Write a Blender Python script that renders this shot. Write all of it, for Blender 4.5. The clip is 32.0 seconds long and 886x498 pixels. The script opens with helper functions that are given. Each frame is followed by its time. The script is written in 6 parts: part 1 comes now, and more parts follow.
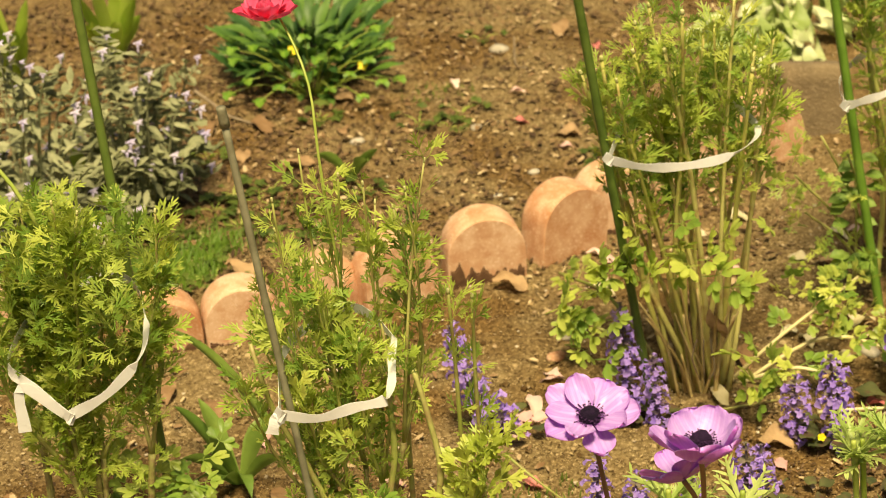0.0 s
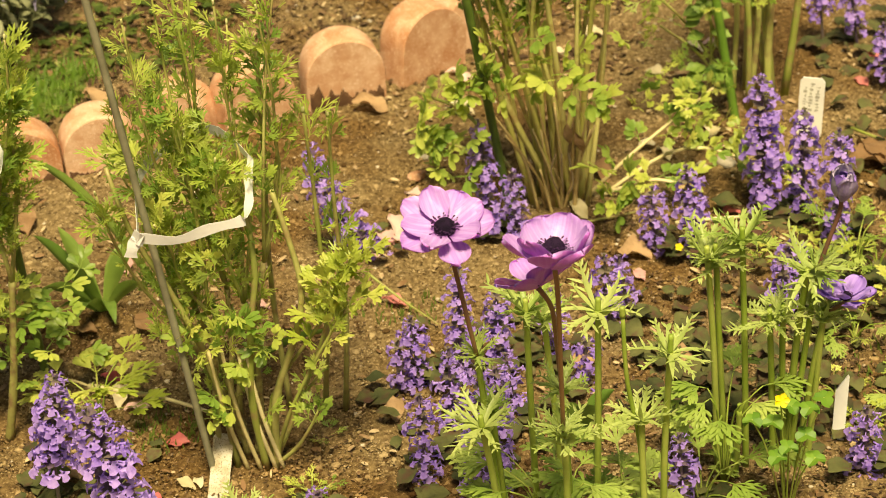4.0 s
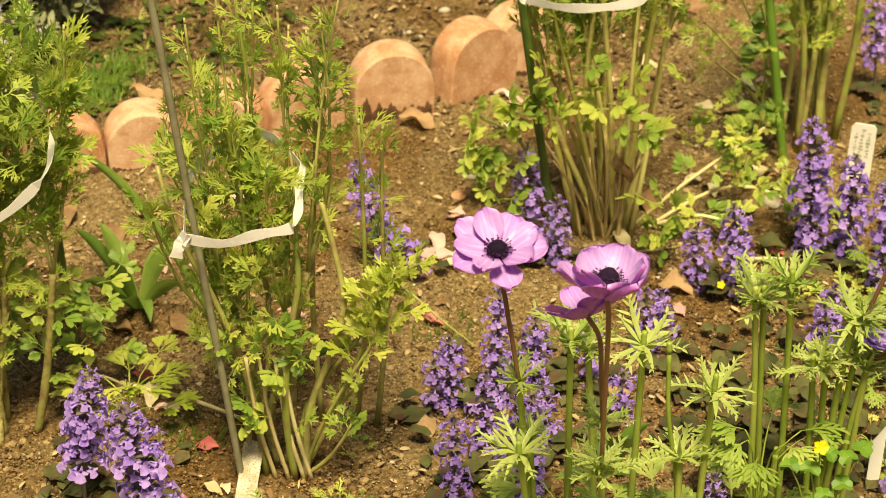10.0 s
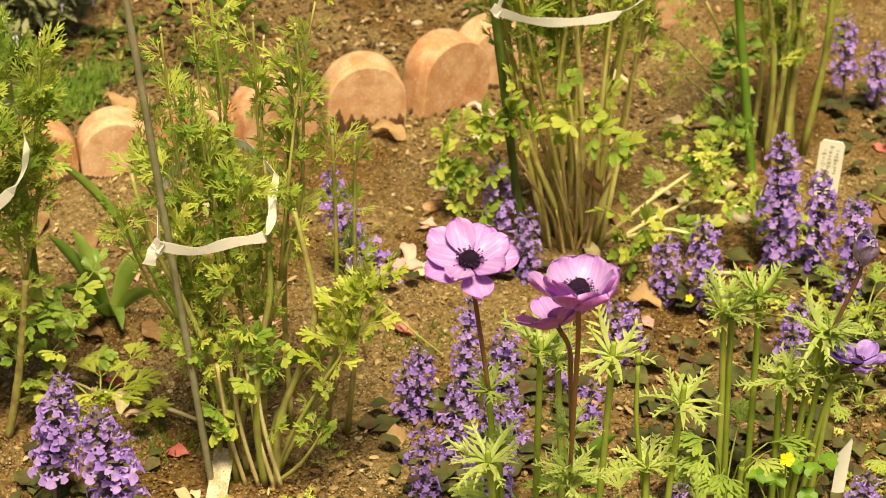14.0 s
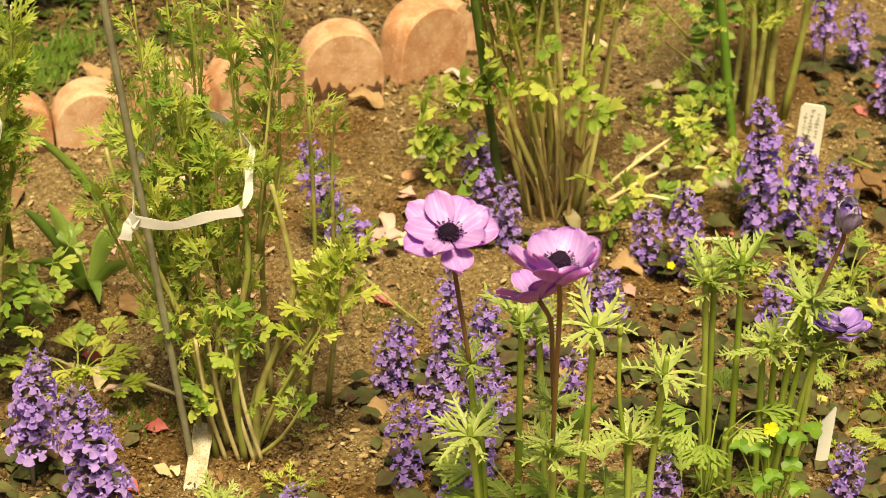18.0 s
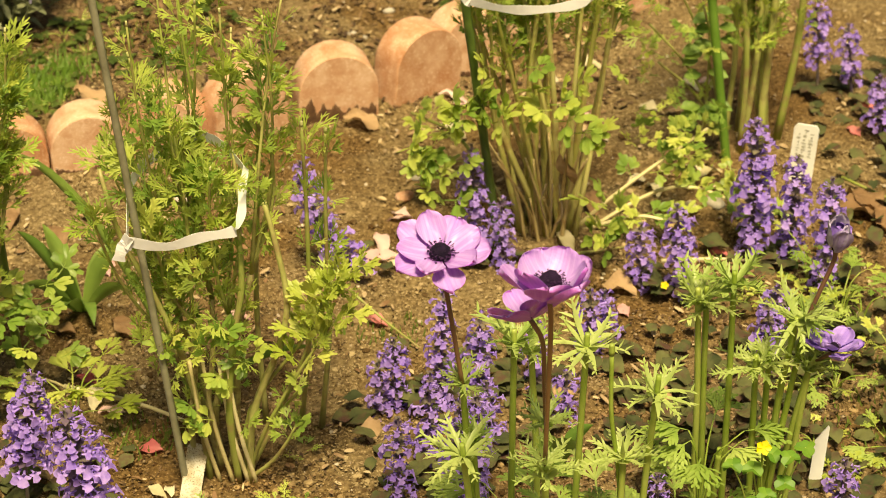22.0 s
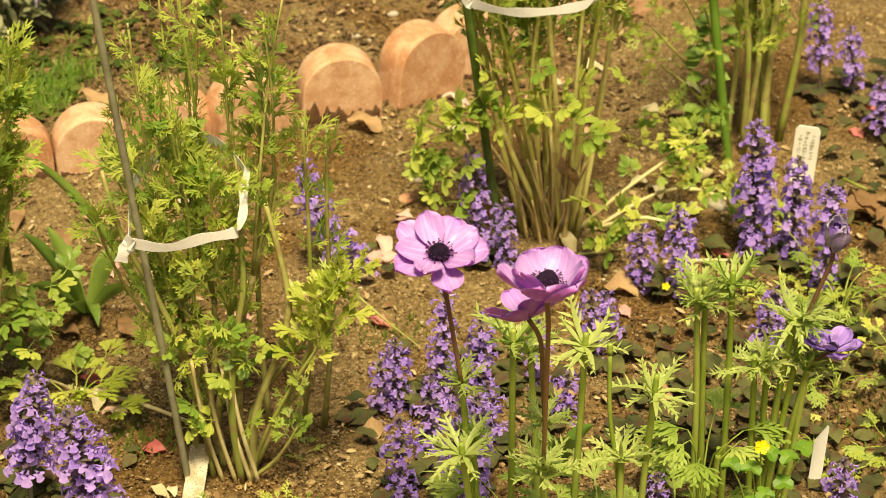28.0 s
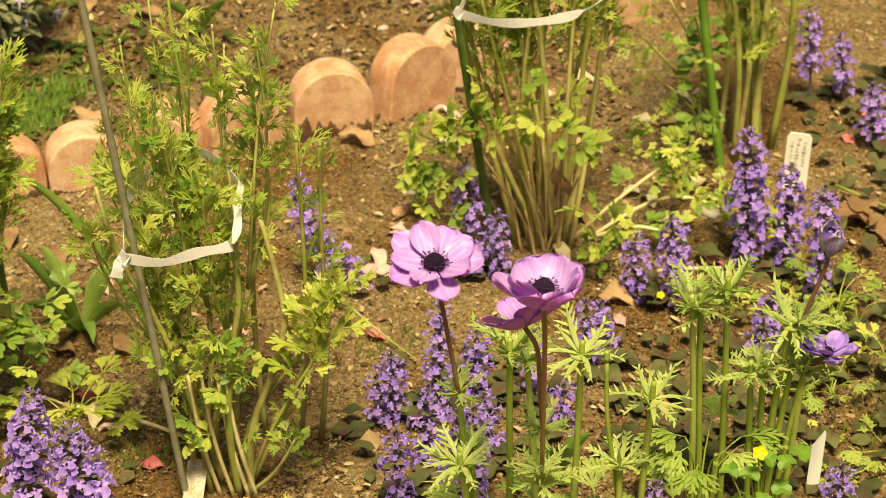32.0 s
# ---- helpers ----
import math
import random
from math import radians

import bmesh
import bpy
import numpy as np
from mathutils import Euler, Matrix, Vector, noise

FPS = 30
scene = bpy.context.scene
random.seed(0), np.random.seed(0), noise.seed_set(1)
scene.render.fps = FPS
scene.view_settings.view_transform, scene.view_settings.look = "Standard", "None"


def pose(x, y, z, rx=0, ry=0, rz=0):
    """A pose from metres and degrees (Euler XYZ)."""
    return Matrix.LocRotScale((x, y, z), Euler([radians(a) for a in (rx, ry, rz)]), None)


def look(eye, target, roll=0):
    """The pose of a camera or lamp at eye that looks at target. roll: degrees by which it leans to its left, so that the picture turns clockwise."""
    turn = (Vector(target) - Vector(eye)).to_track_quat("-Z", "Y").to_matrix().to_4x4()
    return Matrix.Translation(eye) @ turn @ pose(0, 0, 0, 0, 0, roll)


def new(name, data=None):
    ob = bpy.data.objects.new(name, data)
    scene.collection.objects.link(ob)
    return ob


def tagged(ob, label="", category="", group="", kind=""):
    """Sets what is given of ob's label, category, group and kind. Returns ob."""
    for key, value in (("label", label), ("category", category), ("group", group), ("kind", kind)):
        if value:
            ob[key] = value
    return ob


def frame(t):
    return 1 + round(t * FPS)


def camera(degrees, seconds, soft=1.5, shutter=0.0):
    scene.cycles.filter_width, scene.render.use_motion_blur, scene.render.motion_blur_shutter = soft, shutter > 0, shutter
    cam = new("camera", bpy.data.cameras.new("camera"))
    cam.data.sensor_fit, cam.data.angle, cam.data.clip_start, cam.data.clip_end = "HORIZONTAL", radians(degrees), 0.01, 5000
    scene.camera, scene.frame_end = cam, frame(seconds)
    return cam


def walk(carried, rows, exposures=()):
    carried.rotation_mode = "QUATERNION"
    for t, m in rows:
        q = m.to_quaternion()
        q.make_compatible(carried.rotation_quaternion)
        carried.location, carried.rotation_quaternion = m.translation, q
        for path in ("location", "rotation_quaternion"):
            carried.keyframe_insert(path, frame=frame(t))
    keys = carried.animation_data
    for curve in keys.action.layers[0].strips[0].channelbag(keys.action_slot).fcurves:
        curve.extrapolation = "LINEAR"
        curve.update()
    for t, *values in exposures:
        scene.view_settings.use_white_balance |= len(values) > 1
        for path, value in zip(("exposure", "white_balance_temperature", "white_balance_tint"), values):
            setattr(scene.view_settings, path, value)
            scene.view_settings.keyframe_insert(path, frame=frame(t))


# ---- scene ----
def aim(x, y, z, yaw, pitch, roll):
    """A camera's pose from its place and its turn to the left, up and roll."""
    return Matrix.Translation((x, y, z)) @ Euler((radians(90 + pitch), 0, radians(yaw))).to_matrix().to_4x4() @ pose(0, 0, 0, 0, 0, roll)


cam = camera(23.0, 32.0, soft=0.9)
cam.data.dof.use_dof = True
cam.data.dof.focus_distance = 1.50
cam.data.dof.aperture_fstop = 18
PATH = (
    (0, 0.0046, 0.0049, 1.0543, 4.431, -26.856, -4.420),
    (0.5, 0.0087, 0.0007, 1.0550, 3.227, -27.611, -3.562),
    (1, 0.0094, 0.0001, 1.0533, 2.258, -28.058, -3.109),
    (1.5, 0.0089, 0.0034, 1.0524, 1.869, -28.360, -3.105),
    (2, 0.0092, 0.0072, 1.0483, 1.507, -28.869, -3.367),
    (2.5, 0.0136, 0.0070, 1.0467, 1.292, -29.880, -4.038),
    (3, 0.0175, -0.0031, 1.0499, 1.058, -30.883, -4.443),
    (3.5, 0.0180, -0.0032, 1.0464, 0.872, -31.535, -4.536),
    (5.5, 0.0082, -0.0140, 1.0447, 2.131, -30.866, -3.083),
    (6, 0.0079, -0.0134, 1.0430, 1.981, -30.627, -2.656),
    (6.5, 0.0069, -0.0137, 1.0426, 1.915, -30.773, -2.258),
    (7, 0.0047, -0.0133, 1.0420, 1.787, -30.911, -1.941),
    (7.5, 0.0025, -0.0135, 1.0439, 1.722, -30.924, -1.812),
    (8, 0.0031, -0.0122, 1.0447, 1.711, -30.844, -1.773),
    (8.5, 0.0006, -0.0089, 1.0430, 1.549, -30.796, -1.569),
    (9, -0.0035, -0.0054, 1.0424, 1.409, -30.866, -1.287),
    (9.5, -0.0075, -0.0037, 1.0417, 1.464, -30.926, -1.009),
    (10, -0.0069, 0.0050, 1.0426, 1.449, -31.012, -0.583),
    (10.5, 0.0038, 0.0061, 1.0446, -0.490, -31.092, 0.385),
    (11, 0.0017, 0.0053, 1.0446, -2.256, -31.122, 1.364),
    (11.5, -0.0021, 0.0059, 1.0448, -2.054, -31.209, 1.344),
    (12, -0.0056, 0.0064, 1.0439, -1.885, -31.279, 1.303),
    (12.5, -0.0079, 0.0076, 1.0429, -2.019, -31.383, 1.535),
    (13, -0.0040, 0.0008, 1.0491, -2.060, -31.173, 1.378),
    (13.5, -0.0114, -0.0056, 1.0477, 0.037, -30.780, 1.049),
    (15.5, 0.0013, -0.0090, 1.0451, 0.471, -30.521, -0.152),
    (16, -0.0002, -0.0056, 1.0437, 0.412, -30.743, -0.242),
    (16.5, -0.0026, -0.0009, 1.0420, 0.285, -31.086, -0.220),
    (17, -0.0066, 0.0033, 1.0418, 0.120, -31.435, -0.099),
    (17.5, -0.0073, 0.0073, 1.0422, 0.012, -31.627, 0.045),
    (18, -0.0087, 0.0106, 1.0452, -0.145, -31.677, 0.236),
    (18.5, -0.0094, 0.0148, 1.0446, -0.203, -31.569, 0.257),
    (19, -0.0102, 0.0164, 1.0439, -0.210, -31.467, 0.239),
    (19.5, -0.0126, 0.0186, 1.0439, -0.268, -31.456, 0.309),
    (20, -0.0109, 0.0203, 1.0441, -0.303, -31.475, 0.300),
    (20.5, -0.0077, 0.0183, 1.0456, -0.237, -31.474, 0.208),
    (21, -0.0056, 0.0153, 1.0464, -0.194, -31.344, 0.051),
    (21.5, -0.0031, 0.0105, 1.0464, -0.128, -31.205, -0.011),
    (22, -0.0035, 0.0061, 1.0459, -0.144, -31.081, 0.060),
    (22.5, -0.0023, 0.0047, 1.0470, -0.051, -31.040, 0.001),
    (23, -0.0023, 0.0042, 1.0464, -0.000, -31.001, 0.000),
    (23.5, -0.0016, 0.0038, 1.0484, 0.073, -30.929, -0.075),
    (24, -0.0022, 0.0042, 1.0492, 0.078, -30.765, -0.227),
    (24.5, -0.0015, 0.0002, 1.0446, 0.177, -30.742, -0.161),
    (25, -0.0021, -0.0029, 1.0451, 0.232, -31.080, 0.096),
    (25.5, -0.0025, -0.0060, 1.0461, 0.252, -31.338, 0.271),
    (26, -0.0025, -0.0028, 1.0457, 0.261, -31.372, 0.052),
    (26.5, -0.0049, 0.0018, 1.0475, 0.136, -31.246, -0.101),
    (28.5, 0.0062, -0.0054, 1.0483, 0.240, -30.941, -0.216),
    (29, -0.0002, -0.0067, 1.0426, 0.770, -31.380, 0.063),
    (29.5, 0.0003, -0.0108, 1.0468, 1.667, -32.308, 0.123),
    (30, 0.0037, -0.0161, 1.0479, 2.217, -31.787, -0.175),
    (30.5, 0.0059, -0.0145, 1.0469, 2.418, -31.578, -0.864),
    (31, 0.0090, -0.0124, 1.0451, 1.078, -31.209, -0.784),
    (31.5, 0.0020, -0.0084, 1.0453, 0.210, -30.780, -0.735),
    (32, 0.0020, -0.0067, 1.0446, -0.068, -30.505, -0.917),
)
walk(cam, [(t, aim(*p)) for t, *p in PATH], exposures=[(0.0, 0.53, 10150, 4), (32.0, 0.53, 10150, 4)])

# ---- world and light: a bright veiled sky, high soft sun ----
world = bpy.data.worlds.new("sky")
scene.world = world
world.use_nodes = True
wn = world.node_tree
sky = wn.nodes.new("ShaderNodeTexSky")
sky.sky_type, sky.sun_disc = "NISHITA", False
sky.sun_elevation, sky.sun_rotation = radians(65), radians(172)
sky.dust_density, sky.air_density = 3.0, 1.0
wn.nodes["Background"].inputs["Strength"].default_value = 0.052
wn.links.new(sky.outputs[0], wn.nodes["Background"].inputs["Color"])
sun = new("sun", bpy.data.lights.new("sun", "SUN"))
sun.data.energy, sun.data.angle, sun.data.color = 4.7, radians(15), (1.0, 0.94, 0.82)
sun.matrix_world = look((0.28, -2.00, 4.33), (0, 0, 0))


# ---- materials ----
def material(name, base, vary=None, rough=0.6, scale=40.0, bump=0.0, bump_scale=200.0, translucent=0.0, spread=0.25, fine=None, fine_scale=400.0, fine_at=(0.55, 0.7), spec=0.4, streak=None, island=False, coarse=None, coarse_scale=5.0, along=None):
    """A node material: base and vary mixed by noise and by each piece's own random number; fine is a second, smaller pattern."""
    m = bpy.data.materials.new(name)
    m.use_nodes = True
    nt = m.node_tree
    bsdf = nt.nodes["Principled BSDF"]
    out = nt.nodes["Material Output"]
    geo = nt.nodes.new("ShaderNodeNewGeometry")
    n1 = nt.nodes.new("ShaderNodeTexNoise")
    n1.inputs["Scale"].default_value, n1.inputs["Detail"].default_value = scale, 5
    nt.links.new(geo.outputs["Position"], n1.inputs["Vector"])
    if streak:
        tc = nt.nodes.new("ShaderNodeTexCoord")
        mp = nt.nodes.new("ShaderNodeMapping")
        mp.inputs["Scale"].default_value = streak
        nt.links.new(tc.outputs["Object"], mp.inputs["Vector"])
        nt.links.new(mp.outputs[0], n1.inputs["Vector"])
    info = nt.nodes.new("ShaderNodeObjectInfo")
    mixf = nt.nodes.new("ShaderNodeMath")
    mixf.operation = "MULTIPLY_ADD"
    nt.links.new(geo.outputs["Random Per Island"] if island else info.outputs["Random"], mixf.inputs[0])
    mixf.inputs[1].default_value = spread * 2
    sub = nt.nodes.new("ShaderNodeMath")
    sub.operation = "SUBTRACT"
    nt.links.new(n1.outputs["Fac"], sub.inputs[0])
    sub.inputs[1].default_value = spread
    nt.links.new(sub.outputs[0], mixf.inputs[2])
    ramp = nt.nodes.new("ShaderNodeMapRange")
    ramp.inputs[1].default_value, ramp.inputs[2].default_value = 0.25, 0.75
    nt.links.new(mixf.outputs[0], ramp.inputs[0])
    mix = nt.nodes.new("ShaderNodeMix")
    mix.data_type = "RGBA"
    mix.inputs["A"].default_value = (*base, 1)
    mix.inputs["B"].default_value = (*(vary or base), 1)
    nt.links.new(ramp.outputs[0], mix.inputs["Factor"])
    colour = mix.outputs["Result"]
    if fine:
        n2 = nt.nodes.new("ShaderNodeTexNoise")
        n2.inputs["Scale"].default_value, n2.inputs["Detail"].default_value = fine_scale, 3
        nt.links.new(geo.outputs["Position"], n2.inputs["Vector"])
        r2 = nt.nodes.new("ShaderNodeMapRange")
        r2.inputs[1].default_value, r2.inputs[2].default_value = fine_at
        nt.links.new(n2.outputs["Fac"], r2.inputs[0])
        mix2 = nt.nodes.new("ShaderNodeMix")
        mix2.data_type = "RGBA"
        mix2.inputs["B"].default_value = (*fine, 1)
        nt.links.new(colour, mix2.inputs["A"])
        nt.links.new(r2.outputs[0], mix2.inputs["Factor"])
        colour = mix2.outputs["Result"]
    if coarse:
        n3 = nt.nodes.new("ShaderNodeTexNoise")
        n3.inputs["Scale"].default_value, n3.inputs["Detail"].default_value = coarse_scale, 6
        nt.links.new(geo.outputs["Position"], n3.inputs["Vector"])
        r3 = nt.nodes.new("ShaderNodeMapRange")
        r3.inputs[1].default_value, r3.inputs[2].default_value = 0.42, 0.62
        nt.links.new(n3.outputs["Fac"], r3.inputs[0])
        mix3 = nt.nodes.new("ShaderNodeMix")
        mix3.data_type, mix3.blend_type = "RGBA", "MULTIPLY"
        mix3.inputs["B"].default_value = (*coarse, 1)
        nt.links.new(colour, mix3.inputs["A"])
        nt.links.new(r3.outputs[0], mix3.inputs["Factor"])
        colour = mix3.outputs["Result"]
    if along:
        tc2 = nt.nodes.new("ShaderNodeTexCoord")
        sep = nt.nodes.new("ShaderNodeSeparateXYZ")
        nt.links.new(tc2.outputs["Object"], sep.inputs[0])
        for y0, y1, tint in along:
            r4 = nt.nodes.new("ShaderNodeMapRange")
            r4.inputs[1].default_value, r4.inputs[2].default_value = y0, y1
            nt.links.new(sep.outputs["Y"], r4.inputs[0])
            mix4 = nt.nodes.new("ShaderNodeMix")
            mix4.data_type, mix4.blend_type = "RGBA", "MULTIPLY"
            mix4.inputs["B"].default_value = (*tint, 1)
            nt.links.new(colour, mix4.inputs["A"])
            nt.links.new(r4.outputs[0], mix4.inputs["Factor"])
            colour = mix4.outputs["Result"]
    nt.links.new(colour, bsdf.inputs["Base Color"])
    bsdf.inputs["Roughness"].default_value = rough
    bsdf.inputs["Specular IOR Level"].default_value = spec
    if bump:
        nb = nt.nodes.new("ShaderNodeTexNoise")
        nb.inputs["Scale"].default_value, nb.inputs["Detail"].default_value = bump_scale, 4
        nt.links.new(geo.outputs["Position"], nb.inputs["Vector"])
        bn = nt.nodes.new("ShaderNodeBump")
        bn.inputs["Strength"].default_value, bn.inputs["Distance"].default_value = bump, 0.002
        nt.links.new(nb.outputs["Fac"], bn.inputs["Height"])
        nt.links.new(bn.outputs[0], bsdf.inputs["Normal"])
    if translucent:
        tr = nt.nodes.new("ShaderNodeBsdfTranslucent")
        nt.links.new(colour, tr.inputs["Color"])
        ms = nt.nodes.new("ShaderNodeMixShader")
        ms.inputs[0].default_value = translucent
        nt.links.new(bsdf.outputs[0], ms.inputs[1])
        nt.links.new(tr.outputs[0], ms.inputs[2])
        nt.links.new(ms.outputs[0], out.inputs["Surface"])
    return m


SOIL = material("soil", (0.068, 0.039, 0.015), (0.31, 0.225, 0.11), 0.95, 210.0, 1.0, 700.0, fine=(0.46, 0.34, 0.19), fine_scale=420.0, fine_at=(0.60, 0.70), spread=0.0, spec=0.12, coarse=(0.68, 0.57, 0.45), coarse_scale=7.0)
CLOD = material("clod", (0.092, 0.055, 0.023), (0.43, 0.325, 0.175), 0.95, 120.0, 0.8, 700.0, spread=0.32, spec=0.12, island=True, coarse=(0.74, 0.63, 0.52), coarse_scale=7.0)
GRIT = material("grit", (0.26, 0.18, 0.10), (0.54, 0.46, 0.34), 0.85, 70.0, 0.4, 700.0, spread=0.38, island=True)
STONE = material("pebble_stone", (0.30, 0.26, 0.19), (0.48, 0.44, 0.36), 0.8, 60.0, 0.4, 500.0)
TERRA = material("terracotta", (0.50, 0.265, 0.145), (0.66, 0.43, 0.285), 0.88, 38.0, 0.5, 900.0, fine=(0.80, 0.64, 0.49), fine_scale=420.0, fine_at=(0.52, 0.86), spec=0.2, coarse=(0.84, 0.72, 0.64), coarse_scale=60.0)
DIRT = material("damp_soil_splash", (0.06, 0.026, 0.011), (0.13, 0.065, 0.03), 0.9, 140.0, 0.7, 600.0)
SLAB = material("rough_stone_slab", (0.12, 0.085, 0.045), (0.20, 0.145, 0.08), 0.95, 40.0, 0.9, 300.0, fine=(0.27, 0.20, 0.12), fine_scale=300.0)
STAKE = material("green_plastic_cane", (0.06, 0.105, 0.02), (0.12, 0.18, 0.04), 0.4, 60.0, 0.2, 500.0)
STAKE_GREY = material("weathered_grey_cane", (0.15, 0.14, 0.085), (0.27, 0.26, 0.17), 0.55, 80.0, 0.3, 500.0)
TIE = material("white_plastic_tie", (0.90, 0.90, 0.88), (0.80, 0.80, 0.77), 0.3, 60.0, 0.2, 300.0, translucent=0.3)
TAG_CLEAN = material("clean_white_tag", (0.84, 0.84, 0.78), (0.74, 0.73, 0.66), 0.4, 60.0)
LANCE = material("lance_leaf", (0.28, 0.42, 0.06), (0.44, 0.56, 0.11), 0.45, 30.0, 0.2, 300.0, translucent=0.5)
STAKE_BRIGHT = material("bright_green_plastic_cane", (0.10, 0.21, 0.03), (0.16, 0.29, 0.05), 0.4, 60.0, 0.2, 500.0)
TAG = material("white_plastic_tag", (0.66, 0.64, 0.54), (0.54, 0.51, 0.40), 0.45, 60.0, fine=(0.24, 0.19, 0.11), fine_scale=900.0, fine_at=(0.54, 0.66), coarse=(0.62, 0.53, 0.38), coarse_scale=55.0)
INK = material("faded_ink", (0.34, 0.33, 0.26), (0.60, 0.58, 0.50), 0.7, 500.0)
LEAF = material("ranunculus_leaf", (0.22, 0.36, 0.07), (0.55, 0.62, 0.15), 0.36, 25.0, 0.2, 500.0, translucent=0.46, spread=0.3)
LEAF_MASS = material("joined_ranunculus_leaf", (0.30, 0.42, 0.07), (0.54, 0.61, 0.15), 0.36, 25.0, 0.2, 500.0, translucent=0.46, island=True, spread=0.2)
LEAF_YOUNG = material("pale_leaf", (0.38, 0.47, 0.08), (0.60, 0.63, 0.17), 0.42, 25.0, 0.2, 500.0, translucent=0.4)
STALK = material("ranunculus_stalk", (0.28, 0.33, 0.075), (0.44, 0.43, 0.15), 0.44, 30.0, 0.15, 500.0, translucent=0.15, fine=(0.31, 0.23, 0.10), fine_scale=70.0, fine_at=(0.47, 0.68))
STALK_TRUNK = material("olive_brown_trunk", (0.25, 0.24, 0.075), (0.38, 0.34, 0.13), 0.6, 60.0, 0.5, 400.0, fine=(0.20, 0.13, 0.06), fine_scale=130.0, fine_at=(0.47, 0.66))
STALK_BROWN = material("brown_old_stalk", (0.38, 0.27, 0.11), (0.54, 0.42, 0.20), 0.55, 40.0, 0.3, 500.0, fine=(0.30, 0.18, 0.07), fine_scale=90.0, fine_at=(0.52, 0.72))
STALK_TAN = material("tan_green_stalk", (0.48, 0.46, 0.13), (0.64, 0.59, 0.23), 0.48, 30.0, 0.15, 500.0, translucent=0.14, fine=(0.39, 0.27, 0.10), fine_scale=60.0, fine_at=(0.51, 0.70))
STALK_DRY = material("dry_stalk", (0.50, 0.42, 0.20), (0.68, 0.60, 0.34), 0.7, 40.0, 0.3, 400.0)
CUT = material("pale_cut_stem_tip", (0.42, 0.42, 0.15), (0.55, 0.52, 0.26), 0.6, 90.0)
AN_STEM = material("anemone_stem", (0.26, 0.37, 0.06), (0.41, 0.48, 0.12), 0.4, 60.0, 0.15, 500.0, translucent=0.18)
AN_STEM_RED = material("reddish_flower_stalk", (0.16, 0.075, 0.05), (0.26, 0.14, 0.06), 0.5, 40.0, 0.15, 500.0)
AN_LEAF = material("anemone_leaf", (0.29, 0.41, 0.10), (0.48, 0.56, 0.20), 0.4, 60.0, 0.2, 500.0, translucent=0.36)
SOFT_LEAF = material("feathery_leaf", (0.24, 0.36, 0.07), (0.44, 0.54, 0.15), 0.5, 40.0, translucent=0.35)
PETAL = material("lilac_petal", (0.50, 0.235, 0.71), (0.78, 0.56, 0.94), 0.4, 1.0, 0.25, 260.0, translucent=0.30, spread=0.08, streak=(420, 16, 20), along=((0.024, 0.035, (0.92, 0.70, 0.95)), (0.010, 0.004, (0.66, 0.36, 0.70))))
PETAL_OUT = material("magenta_petal_outside", (0.56, 0.11, 0.62), (0.72, 0.27, 0.76), 0.4, 1.0, 0.25, 260.0, translucent=0.36, spread=0.08, streak=(420, 16, 20))
PETAL_BLUE = material("violet_petal", (0.28, 0.15, 0.62), (0.50, 0.33, 0.80), 0.45, 1.0, 0.3, 260.0, translucent=0.3, spread=0.12, streak=(420, 24, 20))
PETAL_FADED = material("withered_grey_lilac_petal", (0.24, 0.16, 0.42), (0.46, 0.40, 0.54), 0.6, 1.0, 0.5, 300.0, translucent=0.2, spread=0.2, streak=(420, 24, 20))
PETAL_VIOLET = material("pale_violet_petal", (0.48, 0.26, 0.68), (0.68, 0.46, 0.84), 0.45, 1.0, 0.3, 260.0, translucent=0.35, spread=0.12, streak=(420, 20, 20))
DARK_EYE = material("near_black_flower_centre", (0.010, 0.006, 0.016), (0.026, 0.012, 0.036), 0.75, 300.0, 0.9, 1200.0, spec=0.12)
STAMEN = material("dark_purple_stamen", (0.022, 0.009, 0.034), (0.06, 0.022, 0.075), 0.7, 300.0, spec=0.15)
AJ_FLOWER = material("violet_blue_floret", (0.33, 0.19, 0.73), (0.62, 0.43, 0.93), 0.5, 260.0, translucent=0.38, spread=0.15)
AJ_FLOWER_FAR = material("joined_violet_floret", (0.33, 0.19, 0.73), (0.62, 0.43, 0.93), 0.5, 260.0, translucent=0.38, spread=0.15, island=True)
AJ_BRACT = material("purple_green_bract", (0.14, 0.085, 0.17), (0.22, 0.19, 0.12), 0.5, 160.0, translucent=0.25)
AJ_LEAF = material("bronze_green_leaf", (0.045, 0.056, 0.022), (0.13, 0.135, 0.05), 0.75, 60.0, 0.4, 300.0, translucent=0.15, fine=(0.10, 0.05, 0.035), fine_scale=80.0, fine_at=(0.5, 0.7), spec=0.2)
OX_LEAF = material("clover_leaf", (0.09, 0.22, 0.025), (0.18, 0.33, 0.045), 0.5, 60.0, translucent=0.3)
YELLOW = material("yellow_petal", (0.88, 0.70, 0.03), (0.92, 0.80, 0.10), 0.5, 60.0, translucent=0.3)
BROAD = material("broad_strap_leaf", (0.12, 0.23, 0.04), (0.25, 0.37, 0.08), 0.5, 45.0, 0.2, 300.0, translucent=0.35)
DEEP = material("deep_green_leaf", (0.035, 0.10, 0.024), (0.11, 0.22, 0.04), 0.5, 40.0, translucent=0.3, spread=0.4)
SILVER = material("silvery_leaf", (0.17, 0.19, 0.09), (0.37, 0.38, 0.22), 0.7, 60.0, translucent=0.25)
LILAC = material("lilac_flower", (0.50, 0.44, 0.68), (0.66, 0.60, 0.76), 0.6, 90.0, translucent=0.3)
